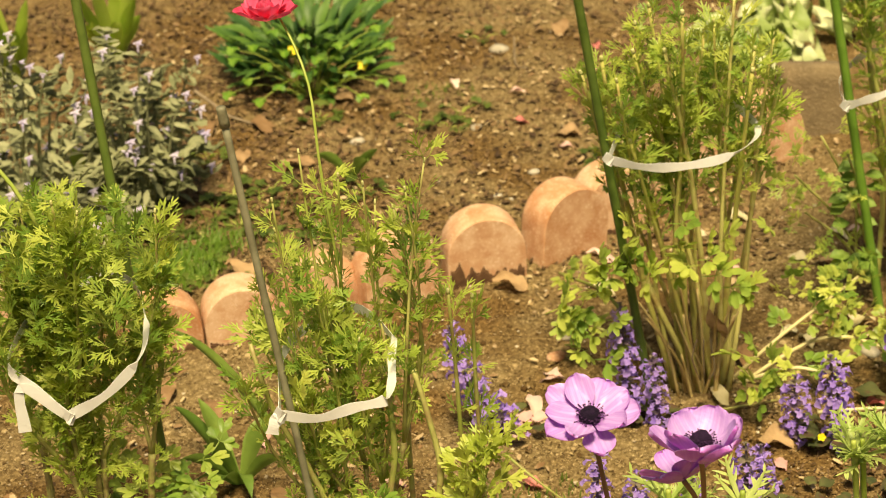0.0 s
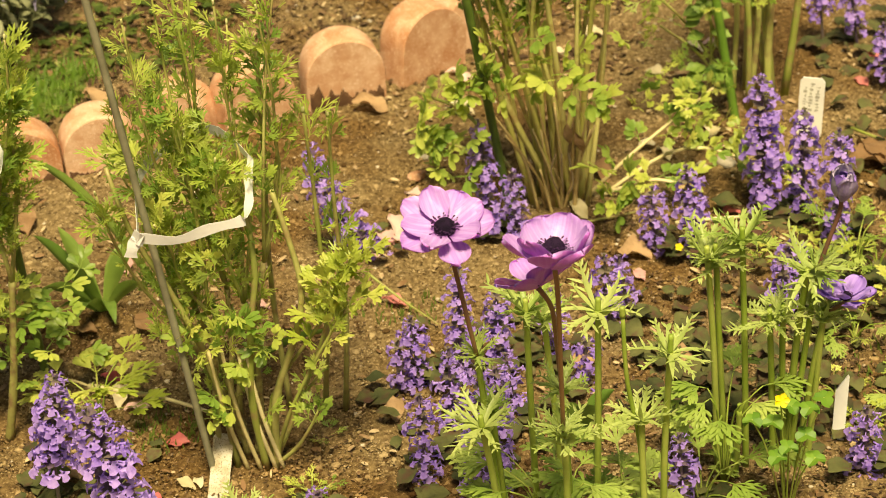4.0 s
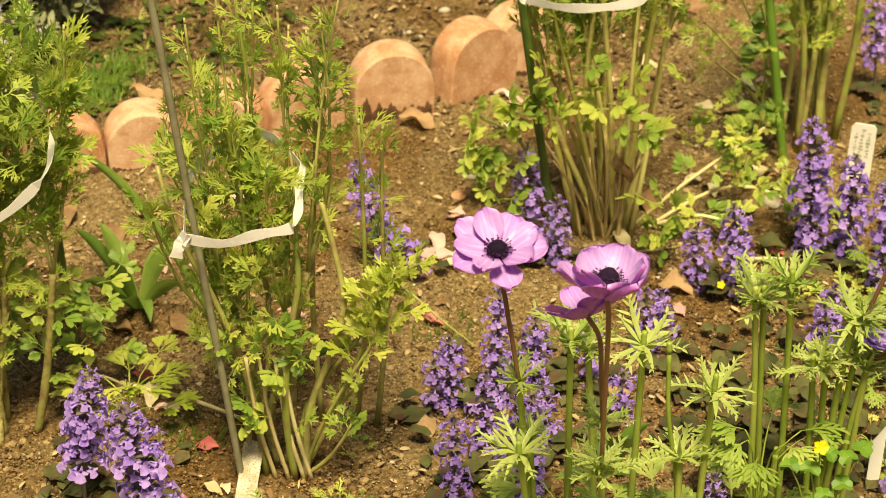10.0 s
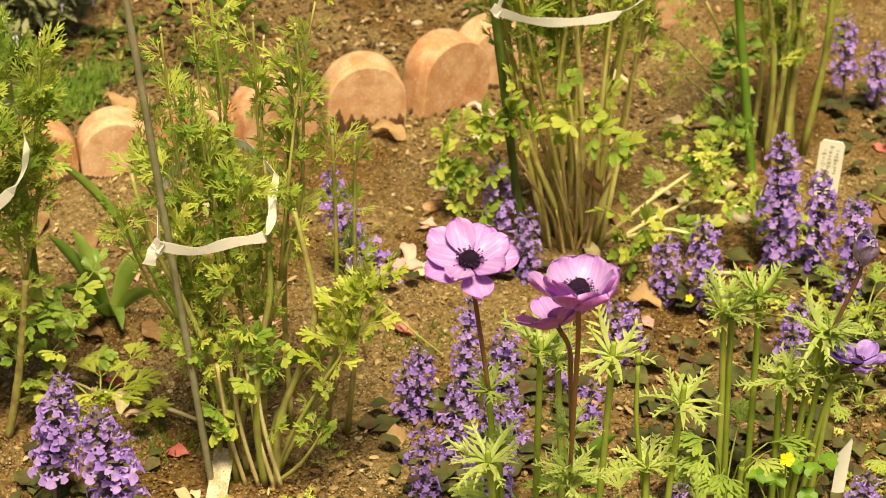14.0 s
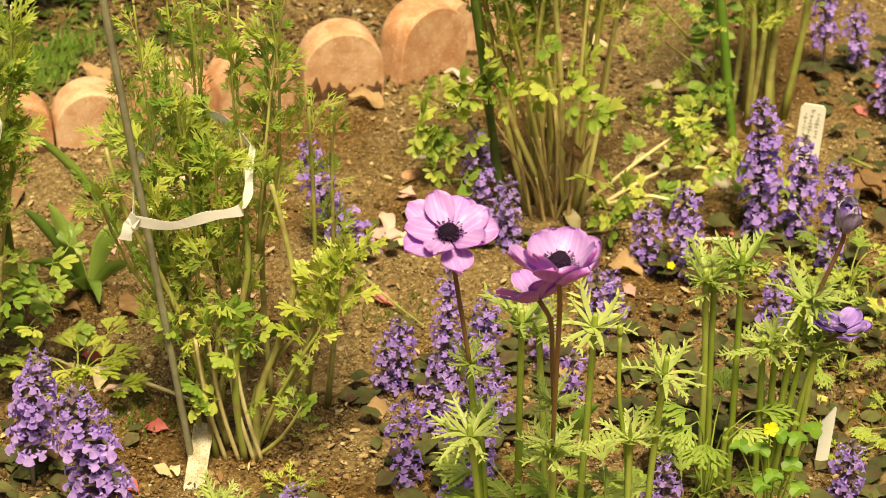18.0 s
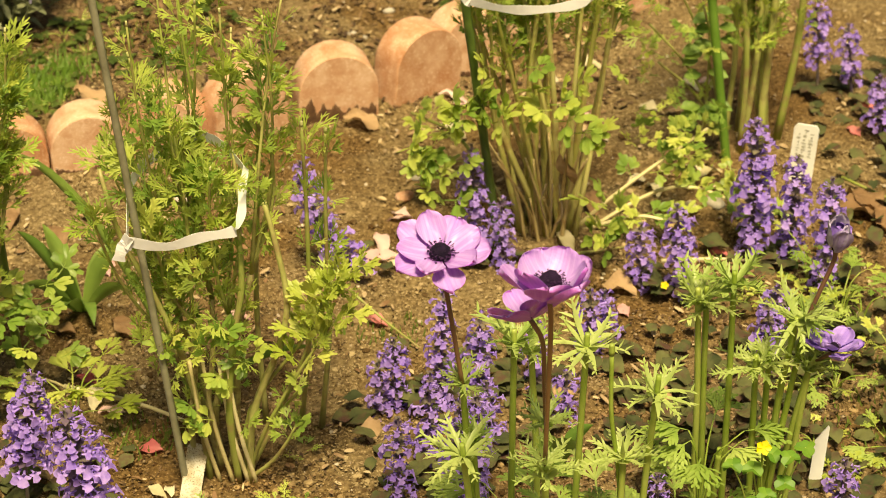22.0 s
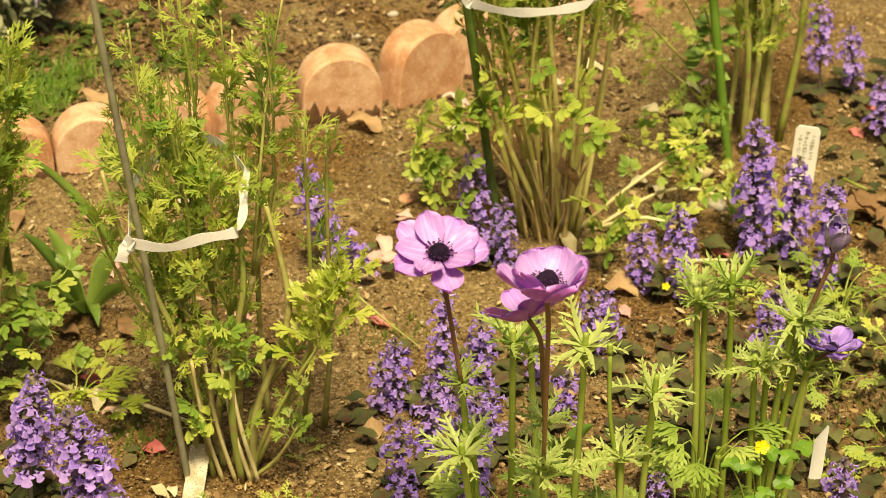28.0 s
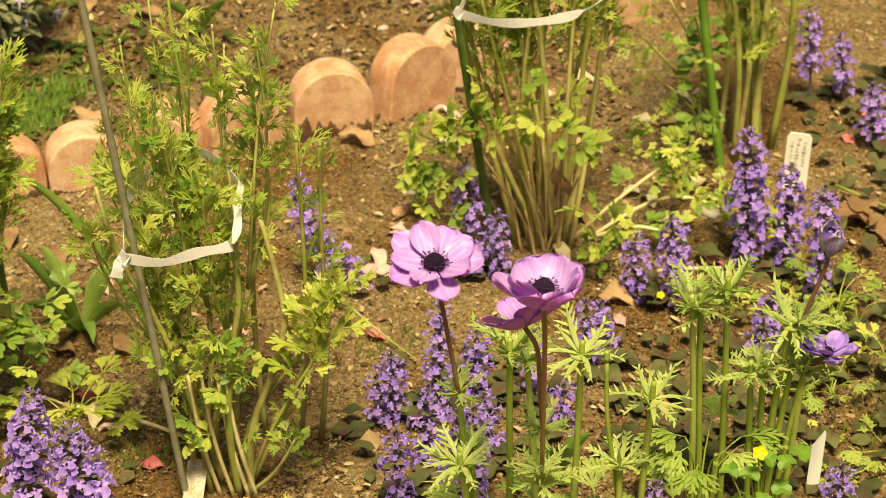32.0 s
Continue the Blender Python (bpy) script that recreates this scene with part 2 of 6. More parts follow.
ROSE = material("deep_pink_petal", (0.78, 0.06, 0.16), (0.88, 0.16, 0.30), 0.5, 60.0, translucent=0.3)
FALLEN = material("fallen_pink_petal", (0.72, 0.40, 0.38), (0.82, 0.66, 0.56), 0.6, 60.0, translucent=0.3)
FALLEN_RED = material("fallen_red_petal", (0.55, 0.10, 0.12), (0.70, 0.25, 0.22), 0.6, 60.0, translucent=0.3)
CREAM = material("cream_withered_leaf", (0.52, 0.45, 0.25), (0.72, 0.64, 0.44), 0.65, 60.0, 0.3, 300.0, translucent=0.25)
DEAD = material("dead_leaf", (0.23, 0.13, 0.06), (0.43, 0.28, 0.15), 0.75, 90.0, 0.7, 300.0, translucent=0.15, spread=0.35)
WEED = material("dull_green_weed", (0.06, 0.10, 0.018), (0.14, 0.19, 0.04), 0.5, 40.0, translucent=0.3)
LITTER = material("plant_litter", (0.20, 0.11, 0.05), (0.50, 0.38, 0.22), 0.8, 60.0, spread=0.4, island=True)
# dark plant bits; among the front right ajuga this colour stands in for shade
LITTER_AND_SHADE = material("dark_litter_and_shade", (0.05, 0.026, 0.011), (0.20, 0.12, 0.055), 0.85, 60.0, 0.5, 400.0, spread=0.4, island=True)
KALE = material("cream_kale_leaf", (0.26, 0.35, 0.10), (0.64, 0.67, 0.40), 0.5, 50.0, 0.4, 200.0, translucent=0.25, spread=0.4)
GRASS = material("bright_grass", (0.12, 0.23, 0.03), (0.27, 0.40, 0.06), 0.5, 60.0, translucent=0.35)
MOSS = material("moss", (0.06, 0.11, 0.015), (0.15, 0.21, 0.032), 0.8, 60.0, translucent=0.3)
TWIG = material("twig", (0.16, 0.11, 0.065), (0.26, 0.20, 0.13), 0.8, 80.0, 0.5, 400.0)


# ---- building helpers ----
def lift(x, y):
    """Height of the soil."""
    p = Vector((x, y, 0.0))
    return 0.006 * noise.noise(p * 2.1) + 0.005 * noise.noise(p * 9.0 + Vector((3, 1, 0)))


def mesh_of(name, verts, faces, mat, smooth=True):
    me = bpy.data.meshes.new(name)
    me.from_pydata([tuple(v) for v in verts], [], faces)
    me.materials.append(mat)
    if smooth:
        me.shade_smooth()
    me.update()
    return me


def part_mesh(name, me, parent, m=None, label=""):
    ob = new(name, me)
    ob.parent = parent
    if m is not None:
        ob.matrix_basis = m
    return tagged(ob, label)


def thing(name, at, label, category, group=""):
    ob = new(name)
    ob.location = at
    ob.empty_display_size = 0.02
    return tagged(ob, label, category, group)


def facing(at, way, up=(0, 0, 1), size=1.0):
    """A pose whose y axis runs along way, with z as near as can be to up."""
    y = Vector(way).normalized()
    x = y.cross(Vector(up))
    x = x.normalized() if x.length > 1e-4 else Vector((1, 0, 0))
    z = x.cross(y)
    return Matrix.Translation(at) @ Matrix((x, y, z)).transposed().to_4x4() @ Matrix.Scale(size, 4)


def curve(points, n):
    """n + 1 places along a smooth line through the points."""
    p = [Vector(q) for q in points]
    if len(p) == 2:
        return [p[0].lerp(p[1], i / n) for i in range(n + 1)]
    ext = [p[0] * 2 - p[1]] + p + [p[-1] * 2 - p[-2]]
    out = []
    for i in range(n + 1):
        u = i / n * (len(p) - 1)
        k = min(int(u), len(p) - 2)
        f = u - k
        a, b, c, d = ext[k:k + 4]
        out.append(0.5 * (2 * b + (c - a) * f + (2 * a - 5 * b + 4 * c - d) * f * f + (3 * b - a - 3 * c + d) * f ** 3))
    return out


def tube(points, r0, r1, sides=7, n=10, knots=0.0):
    line = curve(points, n)
    verts, faces = [], []
    for i, c in enumerate(line):
        d = (line[min(i + 1, n)] - line[max(i - 1, 0)]).normalized()
        x = d.cross(Vector((0.31, 0.9, 0.2))).normalized()
        y = d.cross(x)
        r = r0 + (r1 - r0) * i / n
        r *= 1 + knots * (1.0 if i % 4 == 0 else 0.0)
        verts += [c + (x * math.cos(a) + y * math.sin(a)) * r for a in (2 * math.pi * j / sides for j in range(sides))]
    for i in range(n):
        for j in range(sides):
            k = (j + 1) % sides
            faces.append((i * sides + j, i * sides + k, (i + 1) * sides + k, (i + 1) * sides + j))
    faces.append(tuple(reversed(range(sides))))
    faces.append(tuple(n * sides + j for j in range(sides)))
    return verts, faces


def stem(parent, points, r0, r1, mat, name="stem", n=10, knots=0.0, label=""):
    base = parent.location
    v, f = tube([Vector(p) - base for p in points], r0, r1, 7, n, knots)
    return part_mesh(name, mesh_of(name, v, f, mat), parent, None, label)


def blade(verts, faces, at, way, up, length, width, curl=0.3, fold=0.25, n=4, tip=0.12, belly=0.4):
    """Adds a pointed blade, folded along its midrib and curling towards -up."""
    at, way, up = Vector(at), Vector(way).normalized(), Vector(up).normalized()
    side = way.cross(up).normalized()
    up = side.cross(way)
    s = len(verts)
    for i in range(n + 1):
        u = i / n
        c = at + way * (length * u) - up * (curl * length * u * u)
        w = width * (0.32 + 0.68 * (u / belly) if u < belly else (1 - (1 - tip) * ((u - belly) / (1 - belly)) ** 1.6)) * 0.5
        verts += [c - side * w + up * (fold * w), c, c + side * w + up * (fold * w)]
    for i in range(n):
        for j in range(2):
            a = s + i * 3 + j
            faces.append((a, a + 1, a + 4, a + 3))


def divided_leaf(name, mat, rng, length=0.04, lobes=3, lobe=0.014, width=0.005, levels=2, curl=0.35, stalk=0.35, tip=0.45, belly=0.68):
    """A leaf cut into narrow lobes: stalk, then leaflets, each splitting into lobes. Grows along +y."""
    v, f = [], []
    blade(v, f, (0, 0, 0), (0, 1, 0.05), (0, 0, 1), length * (stalk + 0.12), 0.0016, 0.0, 0.3, 2)
    fork = Vector((0, length * stalk, 0))
    for k in range(lobes):
        a = (k - (lobes - 1) / 2) * (1.5 / max(lobes - 1, 1)) + rng.uniform(-0.15, 0.15)
        d = Vector((math.sin(a), math.cos(a), rng.uniform(-0.1, 0.25)))
        reach = length * (1 - stalk) * (1 - 0.22 * abs(a)) * rng.uniform(0.85, 1.1)
        blade(v, f, fork, d, (0, 0, 1), reach, width * 1.25, curl, 0.3, 4, tip, belly)
        for lev in range(levels):
            u = 0.35 + 0.3 * lev
            for sgn in (-1, 1):
                b = a + sgn * rng.uniform(0.38, 0.72)
                e = Vector((math.sin(b), math.cos(b), rng.uniform(-0.05, 0.3)))
                blade(v, f, fork + d * (reach * u) - Vector((0, 0, curl * reach * u * u)), e, (0, 0, 1), lobe * rng.uniform(0.75, 1.2) * (1 - 0.25 * lev), width, curl, 0.3, 3, tip, belly)
    return mesh_of(name, v, f, mat)


def oval_leaf(name, mat, rng, length=0.03, width=0.018, curl=0.4, wave=0.08, n=6, fold=0.2, belly=0.55, m=3):
    """A broad leaf with a midrib and a wavy edge. Grows along +y."""
    v, f = [], []
    ph = rng.uniform(0, 6)
    for i in range(n + 1):
        u = i / n
        w = width * 0.5 * max(0.1, math.sin(math.pi * min(1, u ** (math.log(0.5) / math.log(belly)))) ** 0.7)
        for j in range(-m, m + 1):
            q = j / m
            v.append((q * w, length * u * (1 - 0.06 * q * q), -curl * length * u * u + fold * w * q * q + wave * width * q * q * math.sin(u * 9 + ph + q * 2)))
    k = 2 * m + 1
    for i in range(n):
        for j in range(2 * m):
            f.append((i * k + j, i * k + j + 1, (i + 1) * k + j + 1, (i + 1) * k + j))
    return mesh_of(name, v, f, mat)


rng = random.Random(7)

# ---- ground: one sheet of soil, fine where it is seen, reaching far out ----
def spaced(lo, hi, step, far):
    inner = list(np.arange(lo, hi + step / 2, step))
    out, d = [], step * 2
    x = hi
    while x < far:
        x += d
        out.append(x)
        d *= 1.6
    left, d = [], step * 2
    x = lo
    while x > -far:
        x -= d
        left.append(x)
        d *= 1.6
    return left[::-1] + inner + out


def ground_sheet():
    xs, ys = spaced(-0.95, 0.75, 0.0052, 400), spaced(1.15, 3.0, 0.0052, 400)
    verts = []
    for y in ys:
        for x in xs:
            z = lift(x, y)
            if -1 < x < 0.8 and 1.1 < y < 3.1:
                p = Vector((x, y, 0))
                b = noise.noise(p * 38.0)
                z += 0.0042 * b + 0.0046 * abs(noise.noise(p * 85.0)) + 0.0020 * noise.noise(p * 170.0)
            verts.append((x, y, z))
    w = len(xs)
    faces = [(j * w + i, j * w + i + 1, (j + 1) * w + i + 1, (j + 1) * w + i) for j in range(len(ys) - 1) for i in range(w - 1)]
    return tagged(new("ground", mesh_of("ground", verts, faces, SOIL)), "loose crumbly brown garden soil with grit and crumbs", "ground", kind="structure")


ground_sheet()

ROCK_V = [(0, 0, 1), (0.9, 0, 0.35), (0.28, 0.85, 0.4), (-0.72, 0.52, 0.35), (-0.72, -0.52, 0.4), (0.28, -0.85, 0.35),
          (0.72, 0.52, -0.35), (-0.28, 0.85, -0.4), (-0.9, 0, -0.35), (-0.28, -0.85, -0.4), (0.72, -0.52, -0.35), (0, 0, -1)]
ROCK_F = [(0, 1, 2), (0, 2, 3), (0, 3, 4), (0, 4, 5), (0, 5, 1), (1, 6, 2), (2, 7, 3), (3, 8, 4), (4, 9, 5), (5, 10, 1),
          (6, 7, 2), (7, 8, 3), (8, 9, 4), (9, 10, 5), (10, 6, 1), (11, 7, 6), (11, 8, 7), (11, 9, 8), (11, 10, 9), (11, 6, 10)]


GRAIN_V = [(0, 0, 1), (0.9, 0.1, 0), (-0.1, 0.9, 0.1), (-0.95, -0.1, 0), (0.1, -0.9, -0.1), (0, 0, -1)]
GRAIN_F = [(0, 1, 2), (0, 2, 3), (0, 3, 4), (0, 4, 1), (5, 2, 1), (5, 3, 2), (5, 4, 3), (5, 1, 4)]


def crumbs(name, count, small, large, mat, label, category, seed, sink=0.25, shape=(ROCK_V, ROCK_F), power=5):
    r = random.Random(seed)
    verts, faces = [], []
    for _ in range(count):
        y = 1.22 + 1.65 * r.random() ** 1.35
        x = -0.08 + r.uniform(-0.31, 0.29) * y
        s = small + (large - small) * r.random() ** power
        flat, a = r.uniform(0.5, 0.9), r.uniform(0, 6.3)
        k = len(verts)
        for vx, vy, vz in shape[0]:
            q = s * r.uniform(0.7, 1.2)
            px, py = vx * q * 1.2, vy * q
            verts.append((x + px * math.cos(a) - py * math.sin(a), y + px * math.sin(a) + py * math.cos(a), lift(x, y) + 0.0015 + vz * q * flat + s * (flat - sink)))
        faces += [tuple(k + i for i in t) for t in shape[1]]
    return tagged(new(name, mesh_of(name, verts, faces, mat, False)), label, category, kind="stuff")


crumbs("soil_crumbs", 26000, 0.0010, 0.0042, CLOD, "small brown crumbs and clods of soil", "soil", 3, 0.6, power=6)
crumbs("soil_grains", 105000, 0.0005, 0.0017, CLOD, "fine brown grains of soil", "soil", 13, 0.4, (GRAIN_V, GRAIN_F), 2)
crumbs("gravel", 7000, 0.0005, 0.0022, GRIT, "pale grit and tiny stones lying on soil", "gravel", 4, 0.3)


# ---- terracotta edging ----
def edging_mesh(seed, width=0.086, height=0.072, depth=0.044):
    """An arched clay block: half-round top over a straight foot, with a softened rim."""
    r = random.Random(seed)
    rad = width / 2
    prof = [(-rad, -0.03), (-rad, height - rad)]
    prof += [(rad * math.cos(a), height - rad + rad * math.sin(a)) for a in (math.pi * (1 - i / 18) for i in range(1, 18))]
    prof += [(rad, height - rad), (rad, -0.03)]
    rings = [(0.0, 0.972), (0.0009, 0.990), (0.0026, 1.0), (depth - 0.005, 1.0), (depth - 0.0015, 0.98), (depth, 0.94)]
    verts, faces = [], []
    cz = (height - rad) * 0.6
    for d, k in rings:
        for x, z in prof:
            verts.append((x * k * (1 + r.uniform(-0.006, 0.006)), d - depth / 2, cz + (z - cz) * (k if z > 0 else 1)))
    n = len(prof)
    for i in range(len(rings) - 1):
        for j in range(n - 1):
            faces.append((i * n + j, (i + 1) * n + j, (i + 1) * n + j + 1, i * n + j + 1))
    faces.append(tuple(range(n)))
    faces.append(tuple(reversed(range((len(rings) - 1) * n, len(rings) * n))))
    me = mesh_of("edging_block", verts, faces, TERRA, False)
    for p in me.polygons:
        p.use_smooth = len(p.vertices) == 4
    return me


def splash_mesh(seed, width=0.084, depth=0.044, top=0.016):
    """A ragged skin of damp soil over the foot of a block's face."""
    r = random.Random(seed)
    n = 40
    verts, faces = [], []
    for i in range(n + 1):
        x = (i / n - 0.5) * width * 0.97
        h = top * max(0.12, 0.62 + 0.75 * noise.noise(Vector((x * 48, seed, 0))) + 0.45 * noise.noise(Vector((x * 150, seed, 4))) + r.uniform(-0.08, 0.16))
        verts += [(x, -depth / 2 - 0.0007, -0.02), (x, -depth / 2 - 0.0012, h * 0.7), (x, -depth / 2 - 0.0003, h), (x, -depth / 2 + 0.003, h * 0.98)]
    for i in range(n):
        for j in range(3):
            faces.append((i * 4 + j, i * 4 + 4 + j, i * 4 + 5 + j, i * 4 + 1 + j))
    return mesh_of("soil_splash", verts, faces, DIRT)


def edging(x, y, turn, tilt=0.0, splash=0.012, seed=0, width=0.086, height=0.072, label="arched terracotta edging block set upright in soil"):
    ob = tagged(new("edging_block", edging_mesh(seed, width, height)), label, "edging block", "row of terracotta edging blocks")
    back = 0.022
    x, y = x - back * math.sin(radians(turn)), y + back * math.cos(radians(turn))
    ob.matrix_basis = pose(x, y, lift(x, y) - 0.004, 0, tilt, turn)
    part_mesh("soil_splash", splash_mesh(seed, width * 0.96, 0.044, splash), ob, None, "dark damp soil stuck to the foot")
    return ob


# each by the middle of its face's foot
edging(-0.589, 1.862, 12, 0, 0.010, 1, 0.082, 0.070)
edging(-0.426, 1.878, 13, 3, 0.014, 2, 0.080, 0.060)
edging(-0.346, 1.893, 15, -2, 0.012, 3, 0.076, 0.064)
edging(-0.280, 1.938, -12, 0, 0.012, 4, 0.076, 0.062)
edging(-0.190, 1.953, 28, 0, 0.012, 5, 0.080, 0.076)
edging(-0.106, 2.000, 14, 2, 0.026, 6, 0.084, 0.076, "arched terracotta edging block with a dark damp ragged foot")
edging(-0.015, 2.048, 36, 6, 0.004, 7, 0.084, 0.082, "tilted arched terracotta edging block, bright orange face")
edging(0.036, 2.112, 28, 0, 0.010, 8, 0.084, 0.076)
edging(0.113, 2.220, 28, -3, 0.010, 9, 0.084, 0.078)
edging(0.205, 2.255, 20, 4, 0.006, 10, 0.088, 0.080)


def slab():
    """A rough upright stone behind the row."""
    r = random.Random(9)
    n, verts, faces = 7, [], []
    for k, d in enumerate((0.0, 0.006, 0.024, 0.03)):
        q = 0.94 if k in (0, 3) else 1.0
        for i in range(n):
            for j in range(n):
                u, v = i / (n - 1) - 0.5, j / (n - 1)
                verts.append((0.085 * u * q * (1 - 0.10 * v) + 0.004 * noise.noise(Vector((i, j, k))), d + 0.004 * noise.noise(Vector((i * 0.7, j * 0.7, 5.0 + k))), -0.02 + v * 0.108 * (1 if k in (1, 2) else 0.97) - 0.010 * u * v))
    for k in (0, 3):
        for i in range(n - 1):
            for j in range(n - 1):
                a = k * n * n + i * n + j
                q = (a, a + n, a + n + 1, a + 1)
                faces.append(q if k == 0 else q[::-1])
    rim = [(i, 0) for i in range(n)] + [(n - 1, j) for j in range(1, n)] + [(i, n - 1) for i in range(n - 2, -1, -1)] + [(0, j) for j in range(n - 2, 0, -1)]
    for k in range(3):
        for m in range(len(rim)):
            (a, b), (c, d) = rim[m], rim[(m + 1) % len(rim)]
            faces.append((k * n * n + a * n + b, (k + 1) * n * n + a * n + b, (k + 1) * n * n + c * n + d, k * n * n + c * n + d))
    ob = tagged(new("stone_slab", mesh_of("stone_slab", verts, faces, SLAB)), "rough grey-brown stone block standing in the soil", "stone")
    ob.matrix_basis = pose(0.268, 2.32, 0.0, -8, 0, 12)


slab()


# ---- canes and ties ----
def cane(foot, top, radius, mat, label, cap=False):
    ob = thing("garden_cane", foot, label, "garden cane", "plant support canes")
    f, t = Vector(foot), Vector(top)
    low = f + (f - t).normalized() * 0.02
    stem(ob, [low, f.lerp(t, 0.5), t], radius, radius * 0.95, mat, "pole", 24, 0.07)
    if cap:
        d = (t - f).normalized()
        stem(ob, [t - d * 0.006, t + d * 0.004, t + d * 0.009], radius * 1.3, radius * 1.15, STAKE_GREY, "end_cap", 4, 0, "pale rounded plastic end cap")
    return ob


def ribbon(points, width, label, tail=None, closed=True):
    """A flat plastic ribbon, tied as a loop; the tail hangs from the knot."""
    p = [Vector(q) for q in points]
    base = p[0].copy()
    ob = thing("plant_tie", base, label, "plant tie", "white plant ties")

    def strip(line, name, w):
        v, f = [], []
        for i, c in enumerate(line):
            d = (line[min(i + 1, len(line) - 1)] - line[max(i - 1, 0)]).normalized()
            up = (Vector((0, 0, 1)) - d * d.z).normalized()
            if abs(d.z) > 0.8:
                up = Vector((1, 0.25, 0)) - d * d.x
            if name == "band" and closed and c.x > 0.055 and -0.2 < d.x < 0.75:
                up = (up * 0.7 + Vector((0.8, 0, 0)) - d * d.x * 0.8).normalized()
            side = d.cross(up).normalized()
            up = (up + side * 0.13 * math.sin(i * 0.31)).normalized()
            h = w * (0.5 + 0.08 * math.sin(i * 0.9))
            v += [c + up * h, c - up * h, c - up * h + side * 0.0003, c + up * h + side * 0.0003]
        for i in range(len(line) - 1):
            for j in range(4):
                k = (j + 1) % 4
                f.append((i * 4 + j, i * 4 + k, i * 4 + 4 + k, i * 4 + 4 + j))
        f += [(0, 3, 2, 1), tuple(4 * (len(line) - 1) + j for j in range(4))]
        return part_mesh(name, mesh_of(name, v, f, TIE, False), ob)

    local = [q - base for q in p]
    strip(curve(local + ([local[0]] if closed else []), 48), "band", width)
    strip(curve([Vector((-0.003, 0, 0.004)), Vector((0.002, -0.003, 0)), Vector((0.004, 0, -0.003))], 6), "knot", width * 1.2)
    if tail:
        strip(curve([Vector((0, 0, 0))] + [Vector(q) - base for q in tail], 8), "tail", width * 1.1)
    return ob


cane((-0.3565, 1.532, 0), (-0.3735, 1.520, 0.540), 0.0039, STAKE, "dark green plastic-coated garden cane with nodes")
cane((-0.1995, 1.370, 0), (-0.2420, 1.352, 0.476), 0.0029, STAKE_GREY, "weathered grey-green garden cane with a pale end cap", True)
cane((0.053, 1.735, 0), (-0.006, 1.700, 0.465), 0.0042, STAKE, "dark green plastic-coated cane tied to a leafy clump")
cane((0.283, 1.900, 0), (0.218, 1.890, 0.44), 0.0046, STAKE_BRIGHT, "bright green plastic-coated cane beside leafy stems")
ribbon([(-0.2265, 1.345, 0.245), (-0.198, 1.338, 0.245), (-0.173, 1.338, 0.2525), (-0.1520, 1.342, 0.2545), (-0.1465, 1.345, 0.2575), (-0.1445, 1.356, 0.264), (-0.1450, 1.375, 0.274), (-0.147, 1.395, 0.280), (-0.18, 1.43, 0.285), (-0.225, 1.40, 0.27)], 0.0082, "white plastic ribbon looped round stems and a cane", [(-0.231, 1.343, 0.238), (-0.2335, 1.343, 0.230)])
ribbon([(0.020, 1.690, 0.277), (0.055, 1.668, 0.278), (0.097, 1.665, 0.281), (0.132, 1.688, 0.281), (0.149, 1.73, 0.284), (0.11, 1.79, 0.29), (0.045, 1.765, 0.285)], 0.0078, "white plastic ribbon tied round a leafy clump")
ribbon([(-0.393, 1.388, 0.224), (-0.356, 1.388, 0.247), (-0.332, 1.412, 0.274), (-0.36, 1.50, 0.28), (-0.42, 1.50, 0.27), (-0.438, 1.410, 0.262), (-0.415, 1.398, 0.242)], 0.0082, "white plastic ribbon with a long hanging tail", [(-0.428, 1.398, 0.245), (-0.431, 1.398, 0.206)])
ribbon([(0.243, 1.880, 0.233), (0.259, 1.870, 0.242), (0.283, 1.870, 0.250), (0.32, 1.90, 0.255), (0.33, 1.96, 0.25), (0.28, 1.98, 0.245), (0.245, 1.93, 0.24)], 0.0075, "white plastic ribbon holding stems to a green cane")


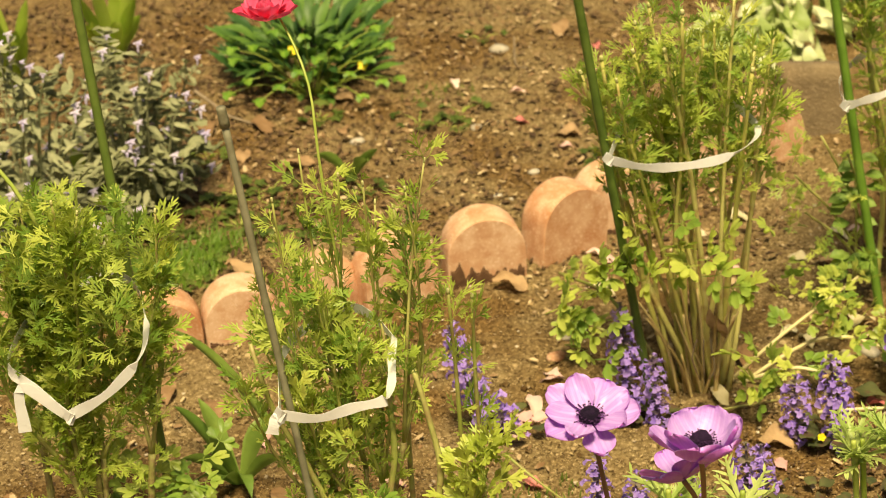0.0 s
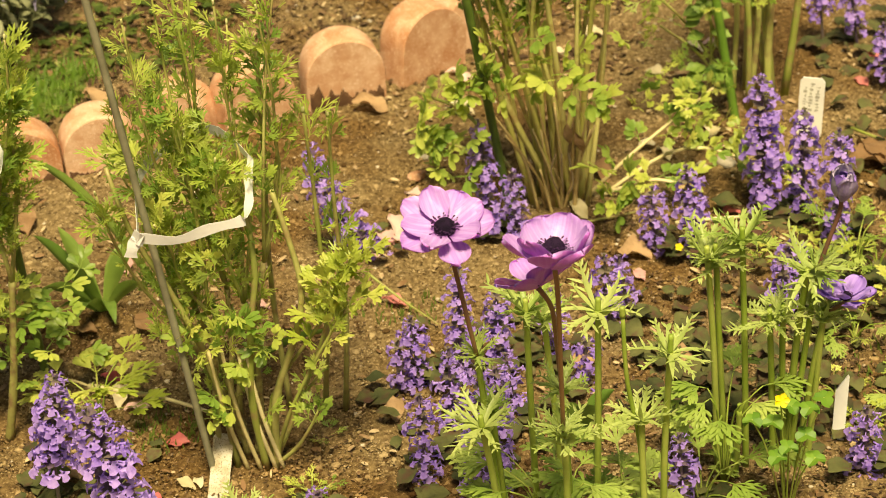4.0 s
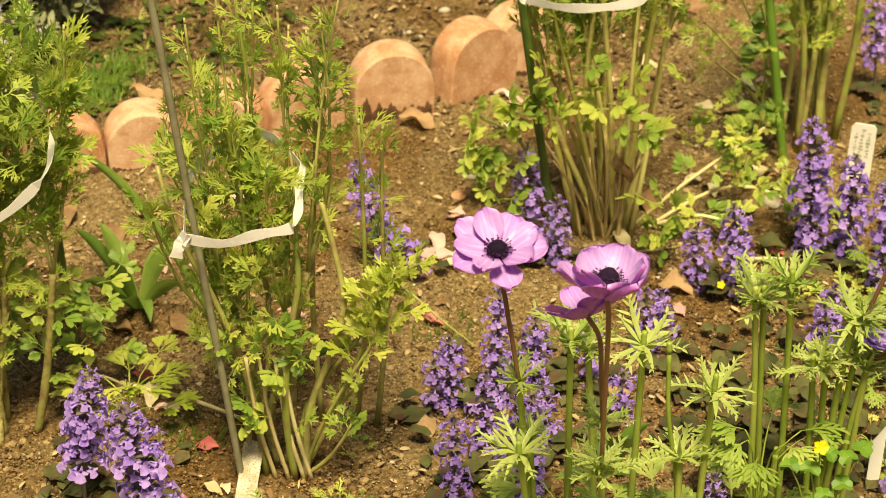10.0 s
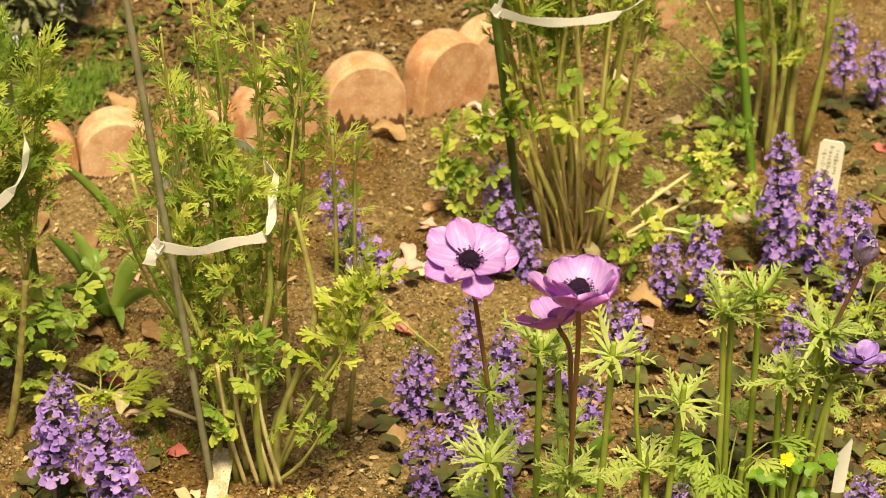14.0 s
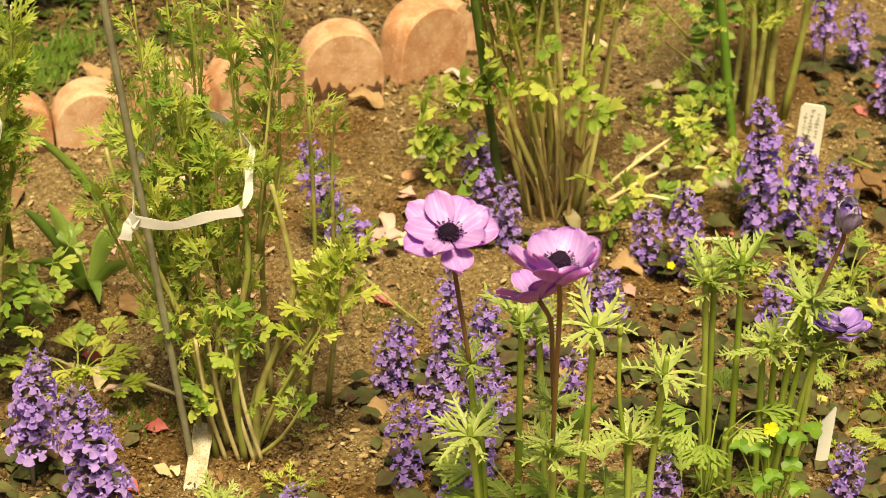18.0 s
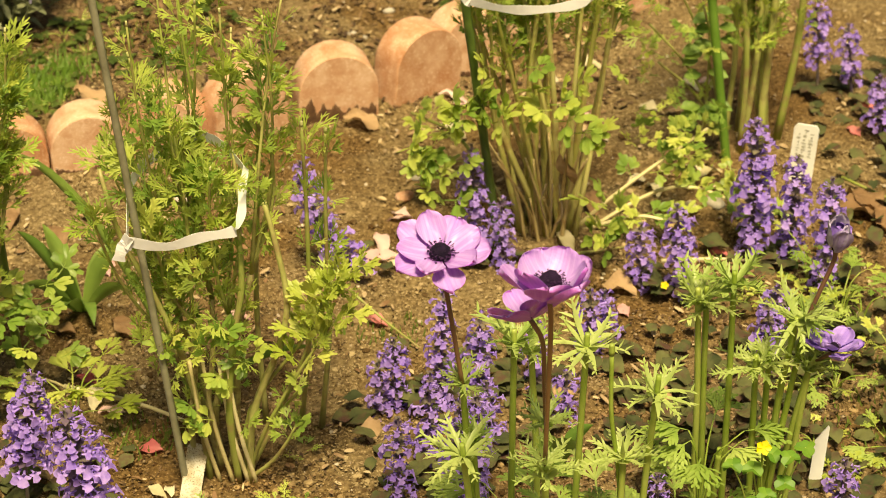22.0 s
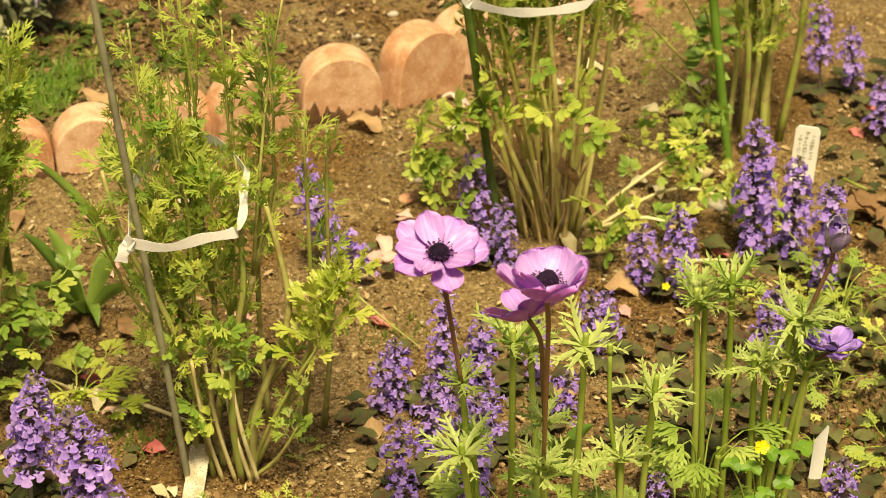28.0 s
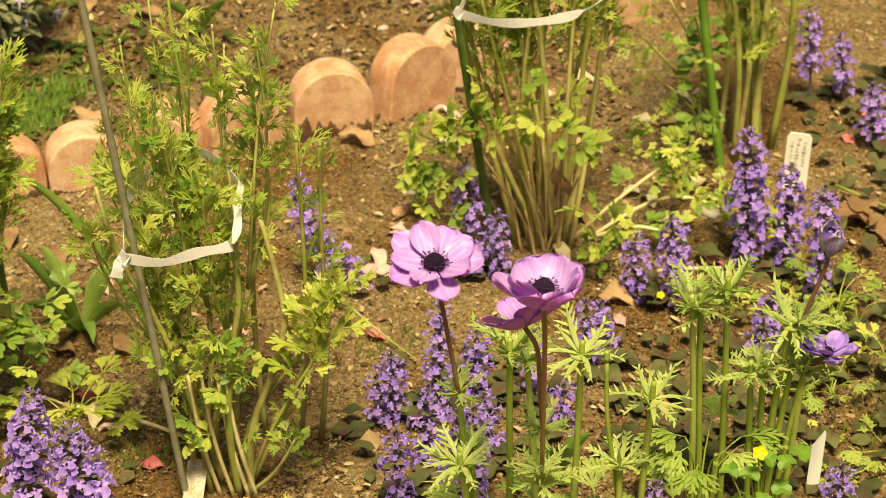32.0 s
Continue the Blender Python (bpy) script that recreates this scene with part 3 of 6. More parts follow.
# ---- plant tags ----
def tag(foot, top, width, turn, label, bars=3, mat=TAG, slant=0.0):
    ob = thing("plant_tag", foot, label, "plant tag", "white plant tags")
    f, t = Vector(foot), Vector(top)
    d = t - f
    long = d.length
    w, q = width / 2, 0.0009
    prof = [(-w * 0.45, -0.03), (w * 0.45, -0.03), (w, 0.0), (w, long - w * 0.35), (w * 0.75, long), (-w * 0.75, long * (1 - slant)), (-w, long * (1 - slant) - w * 0.35), (-w, 0.0)]
    v = [(x, -q, y) for x, y in prof] + [(x, q, y) for x, y in prof]
    n = len(prof)
    fc = [tuple(range(n)), tuple(reversed(range(n, 2 * n)))] + [(i, n + i, n + (i + 1) % n, (i + 1) % n) for i in range(n)]
    m = Matrix.Rotation(radians(turn), 4, "Z") @ Matrix.Rotation(math.atan2(d.x, d.z), 4, "Y") @ Matrix.Rotation(-math.atan2(d.y, d.z), 4, "X")
    part_mesh("plate", mesh_of("plate", v, fc, mat, False), ob, m)
    if not bars:
        return ob
    r = random.Random(int(width * 1e5))
    bv, bf = [], []
    for k in range(bars):
        x = (k - (bars - 1) / 2) * width * 0.27
        z = long * r.uniform(0.84, 0.93)
        while z > long * 0.45:
            h = r.uniform(0.0008, 0.0028)
            hw = width * r.uniform(0.02, 0.09)
            x += r.uniform(-0.06, 0.06) * width * 0.4
            s = len(bv)
            bv += [(x - hw, -q - 0.0003, z - h), (x + hw, -q - 0.0003, z - h), (x + hw, -q - 0.0003, z), (x - hw, -q - 0.0003, z)]
            bf.append((s, s + 1, s + 2, s + 3))
            z -= h + r.uniform(0.001, 0.0025)
    part_mesh("faded_writing", mesh_of("faded_writing", bv, bf, INK, False), ob, m, "faded illegible dark marks")
    return ob


tag((-0.198, 1.350, 0.0), (-0.1885, 1.386, 0.036), 0.0158, 4, "dirty white plastic plant tag leaning back in soil", 0)
tag((0.350, 1.868, 0.0), (0.353, 1.868, 0.064), 0.024, -14, "white plastic plant tag with faded handwriting marks", 3, TAG_CLEAN)
tag((0.2915, 1.375, 0.0), (0.2945, 1.381, 0.058), 0.0098, -8, "narrow white plastic plant tag with a slanted top", 0, TAG_CLEAN, 0.22)


# ---- leaf shapes shared by the plants ----
def compound_leaf(name, mat, rng, petiole, size, wide, spread=0.85, side=True, tip=0.3, belly=0.5, curl=0.12):
    """A leaf of three stalked leaflets, each cut into three lobes and these into points. Grows along +y."""
    v, f = [], []
    up = Vector((0, 0, 1))
    blade(v, f, (0, 0, 0), (0, 1, 0.05), up, petiole * 1.25, 0.0013, -0.05, 0.3, 2)
    fork = Vector((0, petiole, 0.001))
    for k in range(3):
        a = (k - 1) * spread * rng.uniform(0.8, 1.25) + rng.uniform(-0.12, 0.12)
        d = Vector((math.sin(a), math.cos(a), rng.uniform(-0.25, 0.4))).normalized()
        bare = size * (0.5 if k == 1 else 0.28)
        long = size * (1.0 if k == 1 else 0.86) * rng.uniform(0.85, 1.12)
        blade(v, f, fork, d, up, bare * 1.2, 0.0011, 0.0, 0.3, 2)
        at = fork + d * bare
        for j in (-1, 0, 1):
            b = a + j * rng.uniform(0.34, 0.62)
            e = Vector((math.sin(b), math.cos(b), d.z + rng.uniform(-0.2, 0.25))).normalized()
            q = long * (1.0 if j == 0 else rng.uniform(0.66, 0.86))
            blade(v, f, at, e, up, q, wide, curl * rng.uniform(0.2, 1.8), 0.3, 3, tip, belly)
            if side:
                for s in (-1, 1):
                    c = b + s * rng.uniform(0.4, 0.75)
                    blade(v, f, at + e * (q * rng.uniform(0.38, 0.6)), (math.sin(c), math.cos(c), e.z + rng.uniform(-0.15, 0.2)), up, q * rng.uniform(0.34, 0.5), wide * 0.8, curl, 0.3, 2, tip, belly)
    return mesh_of(name, v, f, mat)


CUT_LEAVES = [compound_leaf("leaf", LEAF, rng, rng.uniform(0.006, 0.012), rng.uniform(0.016, 0.021), 0.0030, 0.85, True, 0.4, 0.55) for _ in range(7)]
THIN_LEAVES = [compound_leaf("leaf", LEAF, rng, rng.uniform(0.004, 0.008), rng.uniform(0.017, 0.022), 0.0021, 0.7, True, 0.3, 0.5, 0.06) for _ in range(8)]
BROAD_LEAVES = [compound_leaf("leaf", LEAF, rng, rng.uniform(0.008, 0.014), rng.uniform(0.014, 0.018), 0.0064, 1.0, False, 0.55, 0.68, 0.2) for _ in range(6)]
PALE_LEAVES = [compound_leaf("leaf", LEAF_YOUNG, rng, rng.uniform(0.007, 0.012), rng.uniform(0.015, 0.020), 0.0040, 0.85, True, 0.45, 0.62, 0.12) for _ in range(5)]
FERN_LEAVES = [divided_leaf("leaf", SOFT_LEAF, rng, rng.uniform(0.028, 0.04), 5, 0.011, 0.0030, 3, 0.35, 0.25) for _ in range(5)]
WEED_LEAVES = [divided_leaf("leaf", WEED, rng, rng.uniform(0.034, 0.046), 3, 0.015, 0.0085, 1, 0.3) for _ in range(4)]
ROUND_LEAVES = [oval_leaf("leaf", BROAD, rng, 0.019, 0.0125, 0.25, 0.06, 6, 0.3) for _ in range(3)]
BRONZE_LEAVES = [oval_leaf("leaf", AJ_LEAF, rng, rng.uniform(0.022, 0.030), rng.uniform(0.018, 0.023), rng.uniform(0.05, 0.4), 0.07, 8, 0.2, 0.58) for _ in range(7)]


STEM_LINES = {}


def leaf_on(parent, at, way, kinds, r, size=1.0, up=(0, 0, 1), label=""):
    root = parent.parent or parent
    return part_mesh("leaf", r.choice(kinds), parent, facing(Vector(at) - root.location, way, up, size), label)


def sprout(ob, r, line, kinds, leaves, low, size):
    """Leaves along a stalk's line, in tufts of two or three at its nodes."""
    nodes = max(1, (leaves + 1) // 2)
    for k in range(leaves):
        n = k % nodes
        u = low + (0.97 - low) * (n + 0.35 + r.uniform(-0.12, 0.12)) / nodes
        p = line[min(len(line) - 1, int(u * len(line)))]
        a = n * 1.9 + (k // nodes) * 3.0 + r.uniform(-0.5, 0.5)
        way = Vector((math.cos(a), math.sin(a) * 0.8 - 0.15, r.uniform(0.5, 2.0)))
        leaf_on(ob, p, way, kinds, r, size * r.uniform(0.7, 1.1), (way.x * -0.6 + r.uniform(-0.4, 0.4), way.y * -0.6 - 0.3, 1))


def cut_stem(ob, r, foot, tip, thick, kinds, leaves, low=0.45, size=1.0, bow=0.03, tipped=True, taper=0.44, mat=STALK):
    """One stalk from foot to tip with a bow, nodes, leaves on its upper part and a pale cut end."""
    f, t = Vector(foot), Vector(tip)
    long = (t - f).length
    j = Vector((r.uniform(-bow, bow), r.uniform(-bow, bow), 0)) * min(1.0, long / 0.25)
    pts = [f, f.lerp(t, 0.35) + j * 0.5, f.lerp(t, 0.7) + j * 0.25 + Vector((r.uniform(-1, 1), 0, 0)) * 0.004, t]
    stalk = stem(ob, pts, thick, thick * taper, mat, "stem", 12, 0.14)
    line = curve(pts, 20)
    if long > 0.06:
        STEM_LINES.setdefault(ob.name, []).append(line)
    if tipped:
        d = (line[-1] - line[-2]).normalized()
        v, f = tube([q - ob.location for q in (t - d * 0.001, t + d * 0.0015, t + d * 0.003)], thick * 0.6, thick * 0.5, 7, 3)
        part_mesh("cut_end", mesh_of("cut_end", v, f, CUT), stalk, None, "pale cut end")
    sprout(stalk, r, line, kinds, leaves, low, size)


def foliage(ob, count, kinds, seed, size=1.0, low=0.3, floor=0.03):
    """The rest of a clump's leaves, growing from its stalks, joined into one mass."""
    r = random.Random(seed)
    lines = STEM_LINES[ob.name]
    v, f = [], []
    while count > 0:
        line = r.choice(lines)
        p = line[int(len(line) * r.uniform(low, 0.98))]
        if p.z < floor:
            continue
        for _ in range(r.randint(1, 3)):
            a = r.uniform(0, 6.28)
            way = Vector((math.cos(a), math.sin(a) * 0.8 - 0.1, r.uniform(0.2, 1.8)))
            m = facing(p - ob.location, way, (way.x * -0.6 + r.uniform(-0.5, 0.5), way.y * -0.6 - 0.3, 1), size * r.uniform(0.6, 1.1))
            k, me = len(v), r.choice(kinds)
            v += [m @ q.co for q in me.vertices]
            f += [tuple(k + i for i in q.vertices) for q in me.polygons]
            count -= 1
    return tagged(part_mesh("leaf_mass", mesh_of("leaf_mass", v, f, LEAF_MASS), ob), kind="stuff")


def clump(foot, spread, tips, label, seed, kinds, leaves=6, thick=0.0034, low=0.45, size=1.0, group=1, fork=0.5, mat=STALK):
    """Stalks rising from one crown; with a group over 1, each forks into that many tips."""
    r = random.Random(seed)
    base = Vector((foot[0], foot[1], lift(foot[0], foot[1]) - 0.004))
    ob = thing("ranunculus_clump", base, label, "flower plant", "cut-back leafy clumps")
    tips = sorted(tips)
    for i in range(0, len(tips), group):
        own = [Vector(t) for t in tips[i:i + group]]
        a, q = r.uniform(0, 6.28), spread * math.sqrt(r.random())
        mean = sum(own, Vector()) / len(own)
        f = base + Vector((math.cos(a) * q + (mean.x - foot[0]) * 0.18, math.sin(a) * q, 0))
        if group == 1:
            cut_stem(ob, r, f, own[0], thick * r.uniform(0.75, 1.2), kinds, leaves, low, size, mat=mat)
            continue
        top = f.lerp(mean, fork * r.uniform(0.85, 1.15)) + Vector((r.uniform(-0.012, 0.012), r.uniform(-0.01, 0.01), 0))
        cut_stem(ob, r, f, top, thick * r.uniform(0.85, 1.2), kinds, 3, 0.35, size * 0.9, 0.035, False, 0.75, STALK_TRUNK)
        for t in own:
            cut_stem(ob, r, top, t, thick * 0.58, kinds, leaves, 0.08, size, 0.045)
    return ob


def around(tips, y, deep, seed):
    r = random.Random(seed)
    return [(x, y + r.uniform(-deep, deep), z) for x, z in tips]


front = clump((-0.172, 1.392), 0.024, around([(-0.219, 0.402), (-0.204, 0.416), (-0.189, 0.405), (-0.172, 0.415), (-0.157, 0.40), (-0.127, 0.396), (-0.113, 0.411), (-0.139, 0.371), (-0.167, 0.289), (-0.256, 0.271), (-0.245, 0.289), (-0.243, 0.277), (-0.223, 0.253), (-0.216, 0.241), (-0.193, 0.312), (-0.226, 0.358), (-0.201, 0.347), (-0.153, 0.37)], 1.40, 0.035, 1),
              "clump of cut-back leafy green stems tied to a grey cane", 21, CUT_LEAVES + THIN_LEAVES * 2, 11, 0.0028, 0.42, 0.85, 3, 0.42)
r = random.Random(5)
# thick bent stalk, and branches leaning out to pale leaves
stem(front, [(-0.152, 1.385, -0.004), (-0.146, 1.38, 0.07), (-0.124, 1.382, 0.13), (-0.117, 1.385, 0.17), (-0.124, 1.39, 0.215), (-0.132, 1.395, 0.25)], 0.0033, 0.0019, STALK, "stem", 20, 0.14)
stem(front, [(-0.16, 1.385, -0.004), (-0.164, 1.375, 0.07), (-0.158, 1.375, 0.14), (-0.150, 1.38, 0.185), (-0.152, 1.39, 0.225), (-0.160, 1.395, 0.26)], 0.0033, 0.0019, STALK, "stem", 20, 0.14)
stem(front, [(-0.182, 1.385, -0.004), (-0.192, 1.38, 0.10), (-0.215, 1.375, 0.18), (-0.236, 1.372, 0.235), (-0.248, 1.38, 0.285)], 0.0030, 0.0016, STALK, "stem", 14, 0.14)
for tip in ((-0.087, 1.372, 0.188), (-0.079, 1.37, 0.163), (-0.106, 1.372, 0.101), (-0.069, 1.38, 0.198), (-0.113, 1.365, 0.068)):
    high = tip[2] > 0.15
    cut_stem(front, r, (-0.155, 1.388, 0), tip, 0.0020, PALE_LEAVES if high else CUT_LEAVES, 6 if high else 4, 0.68, 1.1 if high else 0.75, 0.06, False)
    leaf_on(front, tip, (r.uniform(-0.3, 0.6), -0.4, 0.4), PALE_LEAVES if high else BROAD_LEAVES, r, 1.1 if high else 0.8, (0, -0.6, 1))
for k in range(50):
    leaf_on(front, (r.uniform(-0.23, -0.155), r.uniform(1.368, 1.40), r.uniform(0.10, 0.27)), (r.uniform(-0.9, 0.9), r.uniform(-0.9, 0.2), r.uniform(0.4, 1.6)), CUT_LEAVES + THIN_LEAVES + PALE_LEAVES[:2], r, r.uniform(0.6, 0.95), (r.uniform(-0.5, 0.5), -0.7, 1))
for k in range(20):
    leaf_on(front, (-0.19 + r.uniform(-0.03, 0.05), 1.375, r.uniform(0.06, 0.16)), (r.uniform(-1, 1), r.uniform(-1, 0), r.uniform(0, 0.6)), BROAD_LEAVES + CUT_LEAVES, r, 0.8, (0, -0.7, 1))
for x, y, z in ((-0.132, 1.41, 0.36), (-0.104, 1.42, 0.30), (-0.087, 1.43, 0.29)):
    cut_stem(front, r, (x - 0.012, 1.46, 0), (x, y, z), 0.0026, THIN_LEAVES, 6, 0.55, 0.9, 0.02)
for x in (-0.186, -0.176, -0.164, -0.158):
    stem(front, [(x + 0.012, 1.383, -0.004), (x, 1.376, 0.06), (x - 0.006, 1.372, 0.125)], 0.0019, 0.0013, STALK_DRY, "dead_stalk", 8, 0.1, "pale dead straw-coloured stalk")
for k in range(28):
    leaf_on(front, (r.uniform(-0.235, -0.145), r.uniform(1.358, 1.40), r.uniform(0.262, 0.345)), (r.uniform(-1, 1), r.uniform(-1, 0.3), r.uniform(0.1, 1.2)), THIN_LEAVES + CUT_LEAVES, r, r.uniform(0.6, 0.95), (r.uniform(-0.5, 0.5), -0.6, 1))
foliage(front, 150, THIN_LEAVES * 2 + CUT_LEAVES, 901, 0.85, 0.25, 0.13)
# its one open flower on a long thin stalk
stem(front, [(-0.178, 1.40, 0.30), (-0.186, 1.40, 0.413), (-0.191, 1.42, 0.47), (-0.209, 1.45, 0.506), (-0.219, 1.45, 0.515)], 0.0011, 0.0009, AN_STEM, "flower_stalk", 14)
ROSE_PETAL = oval_leaf("petal", ROSE, rng, 0.022, 0.018, -0.25, 0.08, 5, 0.4, 0.6)
for k in range(18):
    a = k * 2.4
    q = (1.0, 0.8, 0.45)[k // 6]
    part_mesh("petal", ROSE_PETAL, front, facing(Vector((-0.220, 1.45, 0.509)) - front.location, (math.cos(a) * q, math.sin(a) * q, (0.12, 0.45, 0.8)[k // 6]), (-math.cos(a), -math.sin(a), 0.9), (1.12, 0.95, 0.75)[k // 6]), "deep pink petal")

left = clump((-0.402, 1.445), 0.028, around([(-0.433, 0.346), (-0.411, 0.361), (-0.388, 0.386), (-0.371, 0.376), (-0.357, 0.352), (-0.325, 0.35), (-0.328, 0.298), (-0.388, 0.315), (-0.431, 0.307), (-0.357, 0.274), (-0.431, 0.278), (-0.46, 0.33), (-0.45, 0.37), (-0.40, 0.34)], 1.455, 0.04, 2),
             "dense clump of cut-back feathery green stems", 22, THIN_LEAVES + CUT_LEAVES[:2], 21, 0.0032, 0.45, 1.0, 2, 0.5)
for k in range(34):
    a = r.uniform(0, 6.28)
    leaf_on(left, (-0.352 + r.uniform(-0.045, 0.045), 1.48 + r.uniform(-0.03, 0.03), r.uniform(0.02, 0.13)), (math.cos(a), math.sin(a) - 0.3, 0.4), BROAD_LEAVES, r, 0.85, (0, -0.5, 1))
for k in range(90):
    leaf_on(left, (r.uniform(-0.46, -0.33), r.uniform(1.405, 1.46), r.uniform(0.24, 0.38)), (r.uniform(-1, 1), r.uniform(-1, 0.3), r.uniform(0.1, 1.2)), THIN_LEAVES, r, r.uniform(0.7, 1.05), (r.uniform(-0.5, 0.5), -0.6, 1))
foliage(left, 400, THIN_LEAVES + CUT_LEAVES, 902, 0.9, 0.2, 0.12)
stem(left, [(-0.40, 1.45, 0.33), (-0.43, 1.46, 0.39), (-0.475, 1.47, 0.44), (-0.52, 1.49, 0.475)], 0.0018, 0.0015, AN_STEM, "flower_stalk", 10)

middle = clump((0.103, 1.775), 0.020, around([(0.018, 0.355), (0.031, 0.313), (0.045, 0.356), (0.048, 0.374), (0.06, 0.389), (0.071, 0.365), (0.086, 0.40), (0.107, 0.356), (0.131, 0.41), (0.145, 0.338), (0.152, 0.333), (0.063, 0.301), (0.102, 0.325), (0.12, 0.31), (0.08, 0.33), (0.04, 0.28), (0.0, 0.33), (0.008, 0.29), (0.165, 0.36), (0.172, 0.31), (0.115, 0.37), (0.03, 0.34)], 1.745, 0.04, 3),
               "clump of thick cut-back stems with leafy tops beside a cane", 23, THIN_LEAVES * 2 + CUT_LEAVES[:3], 14, 0.0029, 0.58, 1.0, mat=STALK_TAN)
foliage(middle, 90, THIN_LEAVES * 2 + CUT_LEAVES, 903, 0.9, 0.62, 0.2)
for x, z in ((-0.03, 0.10), (-0.015, 0.12), (0.0, 0.09), (0.015, 0.15), (0.03, 0.16), (0.05, 0.185), (0.10, 0.16), (0.125, 0.165), (0.075, 0.19), (0.14, 0.06), (0.155, 0.05)):
    for k in range(4):
        leaf_on(middle, (x + r.uniform(-0.012, 0.012), 1.712, z + r.uniform(-0.045, 0.02)), (r.uniform(-0.8, 0.8), -0.5, r.uniform(0.1, 0.8)), BROAD_LEAVES, r, r.uniform(0.9, 1.35), (0, -0.7, 1), "yellowish green lobed leaf" if k else "")
for pts in (((0.12, 1.77, 0), (0.17, 1.77, 0.05), (0.25, 1.82, 0.085)), ((0.13, 1.775, 0), (0.18, 1.75, 0.03), (0.21, 1.74, 0.03)), ((0.13, 1.77, 0.0), (0.22, 1.78, 0.045), (0.31, 1.76, 0.02)), ((0.075, 1.775, 0.0), (0.02, 1.86, 0.05), (-0.03, 1.90, 0.06)), ((0.08, 1.77, 0.0), (0.01, 1.80, 0.05), (-0.02, 1.82, 0.045))):
    stem(middle, pts, 0.0022, 0.0014, STALK_DRY if pts[2][0] > 0.2 else STALK, "stem", 10)
    for k in range(7):
        u = 0.55 + 0.07 * k
        p = Vector(pts[1]).lerp(Vector(pts[2]), (u - 0.5) * 2)
        leaf_on(middle, p, (r.uniform(-0.8, 0.8), r.uniform(-1, 0.4), r.uniform(0, 0.6)), BROAD_LEAVES + PALE_LEAVES[:1], r, r.uniform(0.7, 1.0), (0, -0.4, 1))
for x in (0.085, 0.122):
    stem(middle, [(0.10, 1.755, -0.004), ((x + 0.1) / 2, 1.745, 0.04), (x - 0.01 if x < 0.1 else x + 0.01, 1.735, 0.10)], 0.0019, 0.0009, STALK_BROWN, "dead_stalk", 8, 0.1, "brown dead stalk")
for k in range(13):
    a = r.uniform(-1.0, 1.0)
    h = r.uniform(0.05, 0.14)
    f = Vector((0.10 + 0.024 * a, 1.76 + r.uniform(-0.022, 0.02), -0.004))
    stem(middle, [f, f + Vector((0.014 * a, -0.004, h * 0.5)), f + Vector((0.045 * a + r.uniform(-0.008, 0.008), -0.012, h))], r.uniform(0.0012, 0.0026), 0.001, STALK_BROWN, "dead_stalk", 7, 0.1, "brown dead stalk")
for k in range(30):
    u = r.random()
    p = (0.15 + 0.15 * u, 1.74 + 0.12 * r.random(), 0.02 + 0.17 * r.random() * (1.1 - u))
    leaf_on(middle, p, (r.uniform(-0.8, 0.9), r.uniform(-1, 0.2), r.uniform(-0.1, 0.8)), BROAD_LEAVES + PALE_LEAVES, r, r.uniform(0.55, 0.95), (0, -0.6, 1))
for k in range(3):
    stem(middle, [(0.095 + 0.006 * k, 1.74, 0.07), (0.09 + 0.01 * k, 1.732, 0.055 - 0.006 * k), (0.097 + 0.004 * k, 1.735, 0.03)], 0.0008, 0.0006, TWIG, "dry_tendril", 6)
for k in range(2):
    part_mesh("withered_leaf", oval_leaf("withered_leaf", DEAD, rng, 0.022, 0.009, 0.4, 0.35), middle, facing(Vector((0.105 + 0.008 * k, 1.715, 0.115 - 0.01 * k)) - middle.location, (0.1 + 0.2 * k, -0.3, -1), (0, -1, 0), 1.0), "dry curled brown leaf")

right = clump((0.318, 1.952), 0.03, around([(0.247, 0.375), (0.273, 0.40), (0.291, 0.40), (0.309, 0.41), (0.263, 0.35), (0.33, 0.41), (0.345, 0.40), (0.36, 0.38), (0.30, 0.36)], 1.945, 0.03, 4),
              "clump of thick upright cut stems with feathery tops", 24, THIN_LEAVES + CUT_LEAVES[:2], 20, 0.0042, 0.28)
for k in range(26):
    z = r.uniform(0.0, 0.16)
    leaf_on(right, (0.262 + r.uniform(-0.012, 0.012), 1.925, z), (r.choice((-1, 1)), -0.6, r.uniform(0, 0.3)), ROUND_LEAVES, r, r.uniform(0.8, 1.15), (0, -0.5, 1))
for k in range(40):
    leaf_on(right, (r.uniform(0.185, 0.275), r.uniform(1.87, 1.95), r.uniform(0.04, 0.20)), (r.uniform(-1, 1), r.uniform(-1, 0.2), r.uniform(-0.1, 0.9)), THIN_LEAVES + CUT_LEAVES[:3] + PALE_LEAVES[:1], r, r.uniform(0.5, 0.85), (r.uniform(-0.5, 0.5), -0.6, 1))
for x, z in ((0.20, 0.15), (0.225, 0.19), (0.25, 0.17), (0.21, 0.11)):
    stem(right, [(0.29, 1.945, -0.004), ((x + 0.29) / 2, 1.93, z * 0.6), (x, 1.91, z)], 0.0018, 0.0012, STALK, "stem", 8)
stem(right, [(0.262, 1.93, -0.004), (0.262, 1.93, 0.09), (0.258, 1.93, 0.18)], 0.0014, 0.001, STALK, "stem", 6)


foliage(right, 110, THIN_LEAVES + CUT_LEAVES, 904, 1.0, 0.62, 0.2)


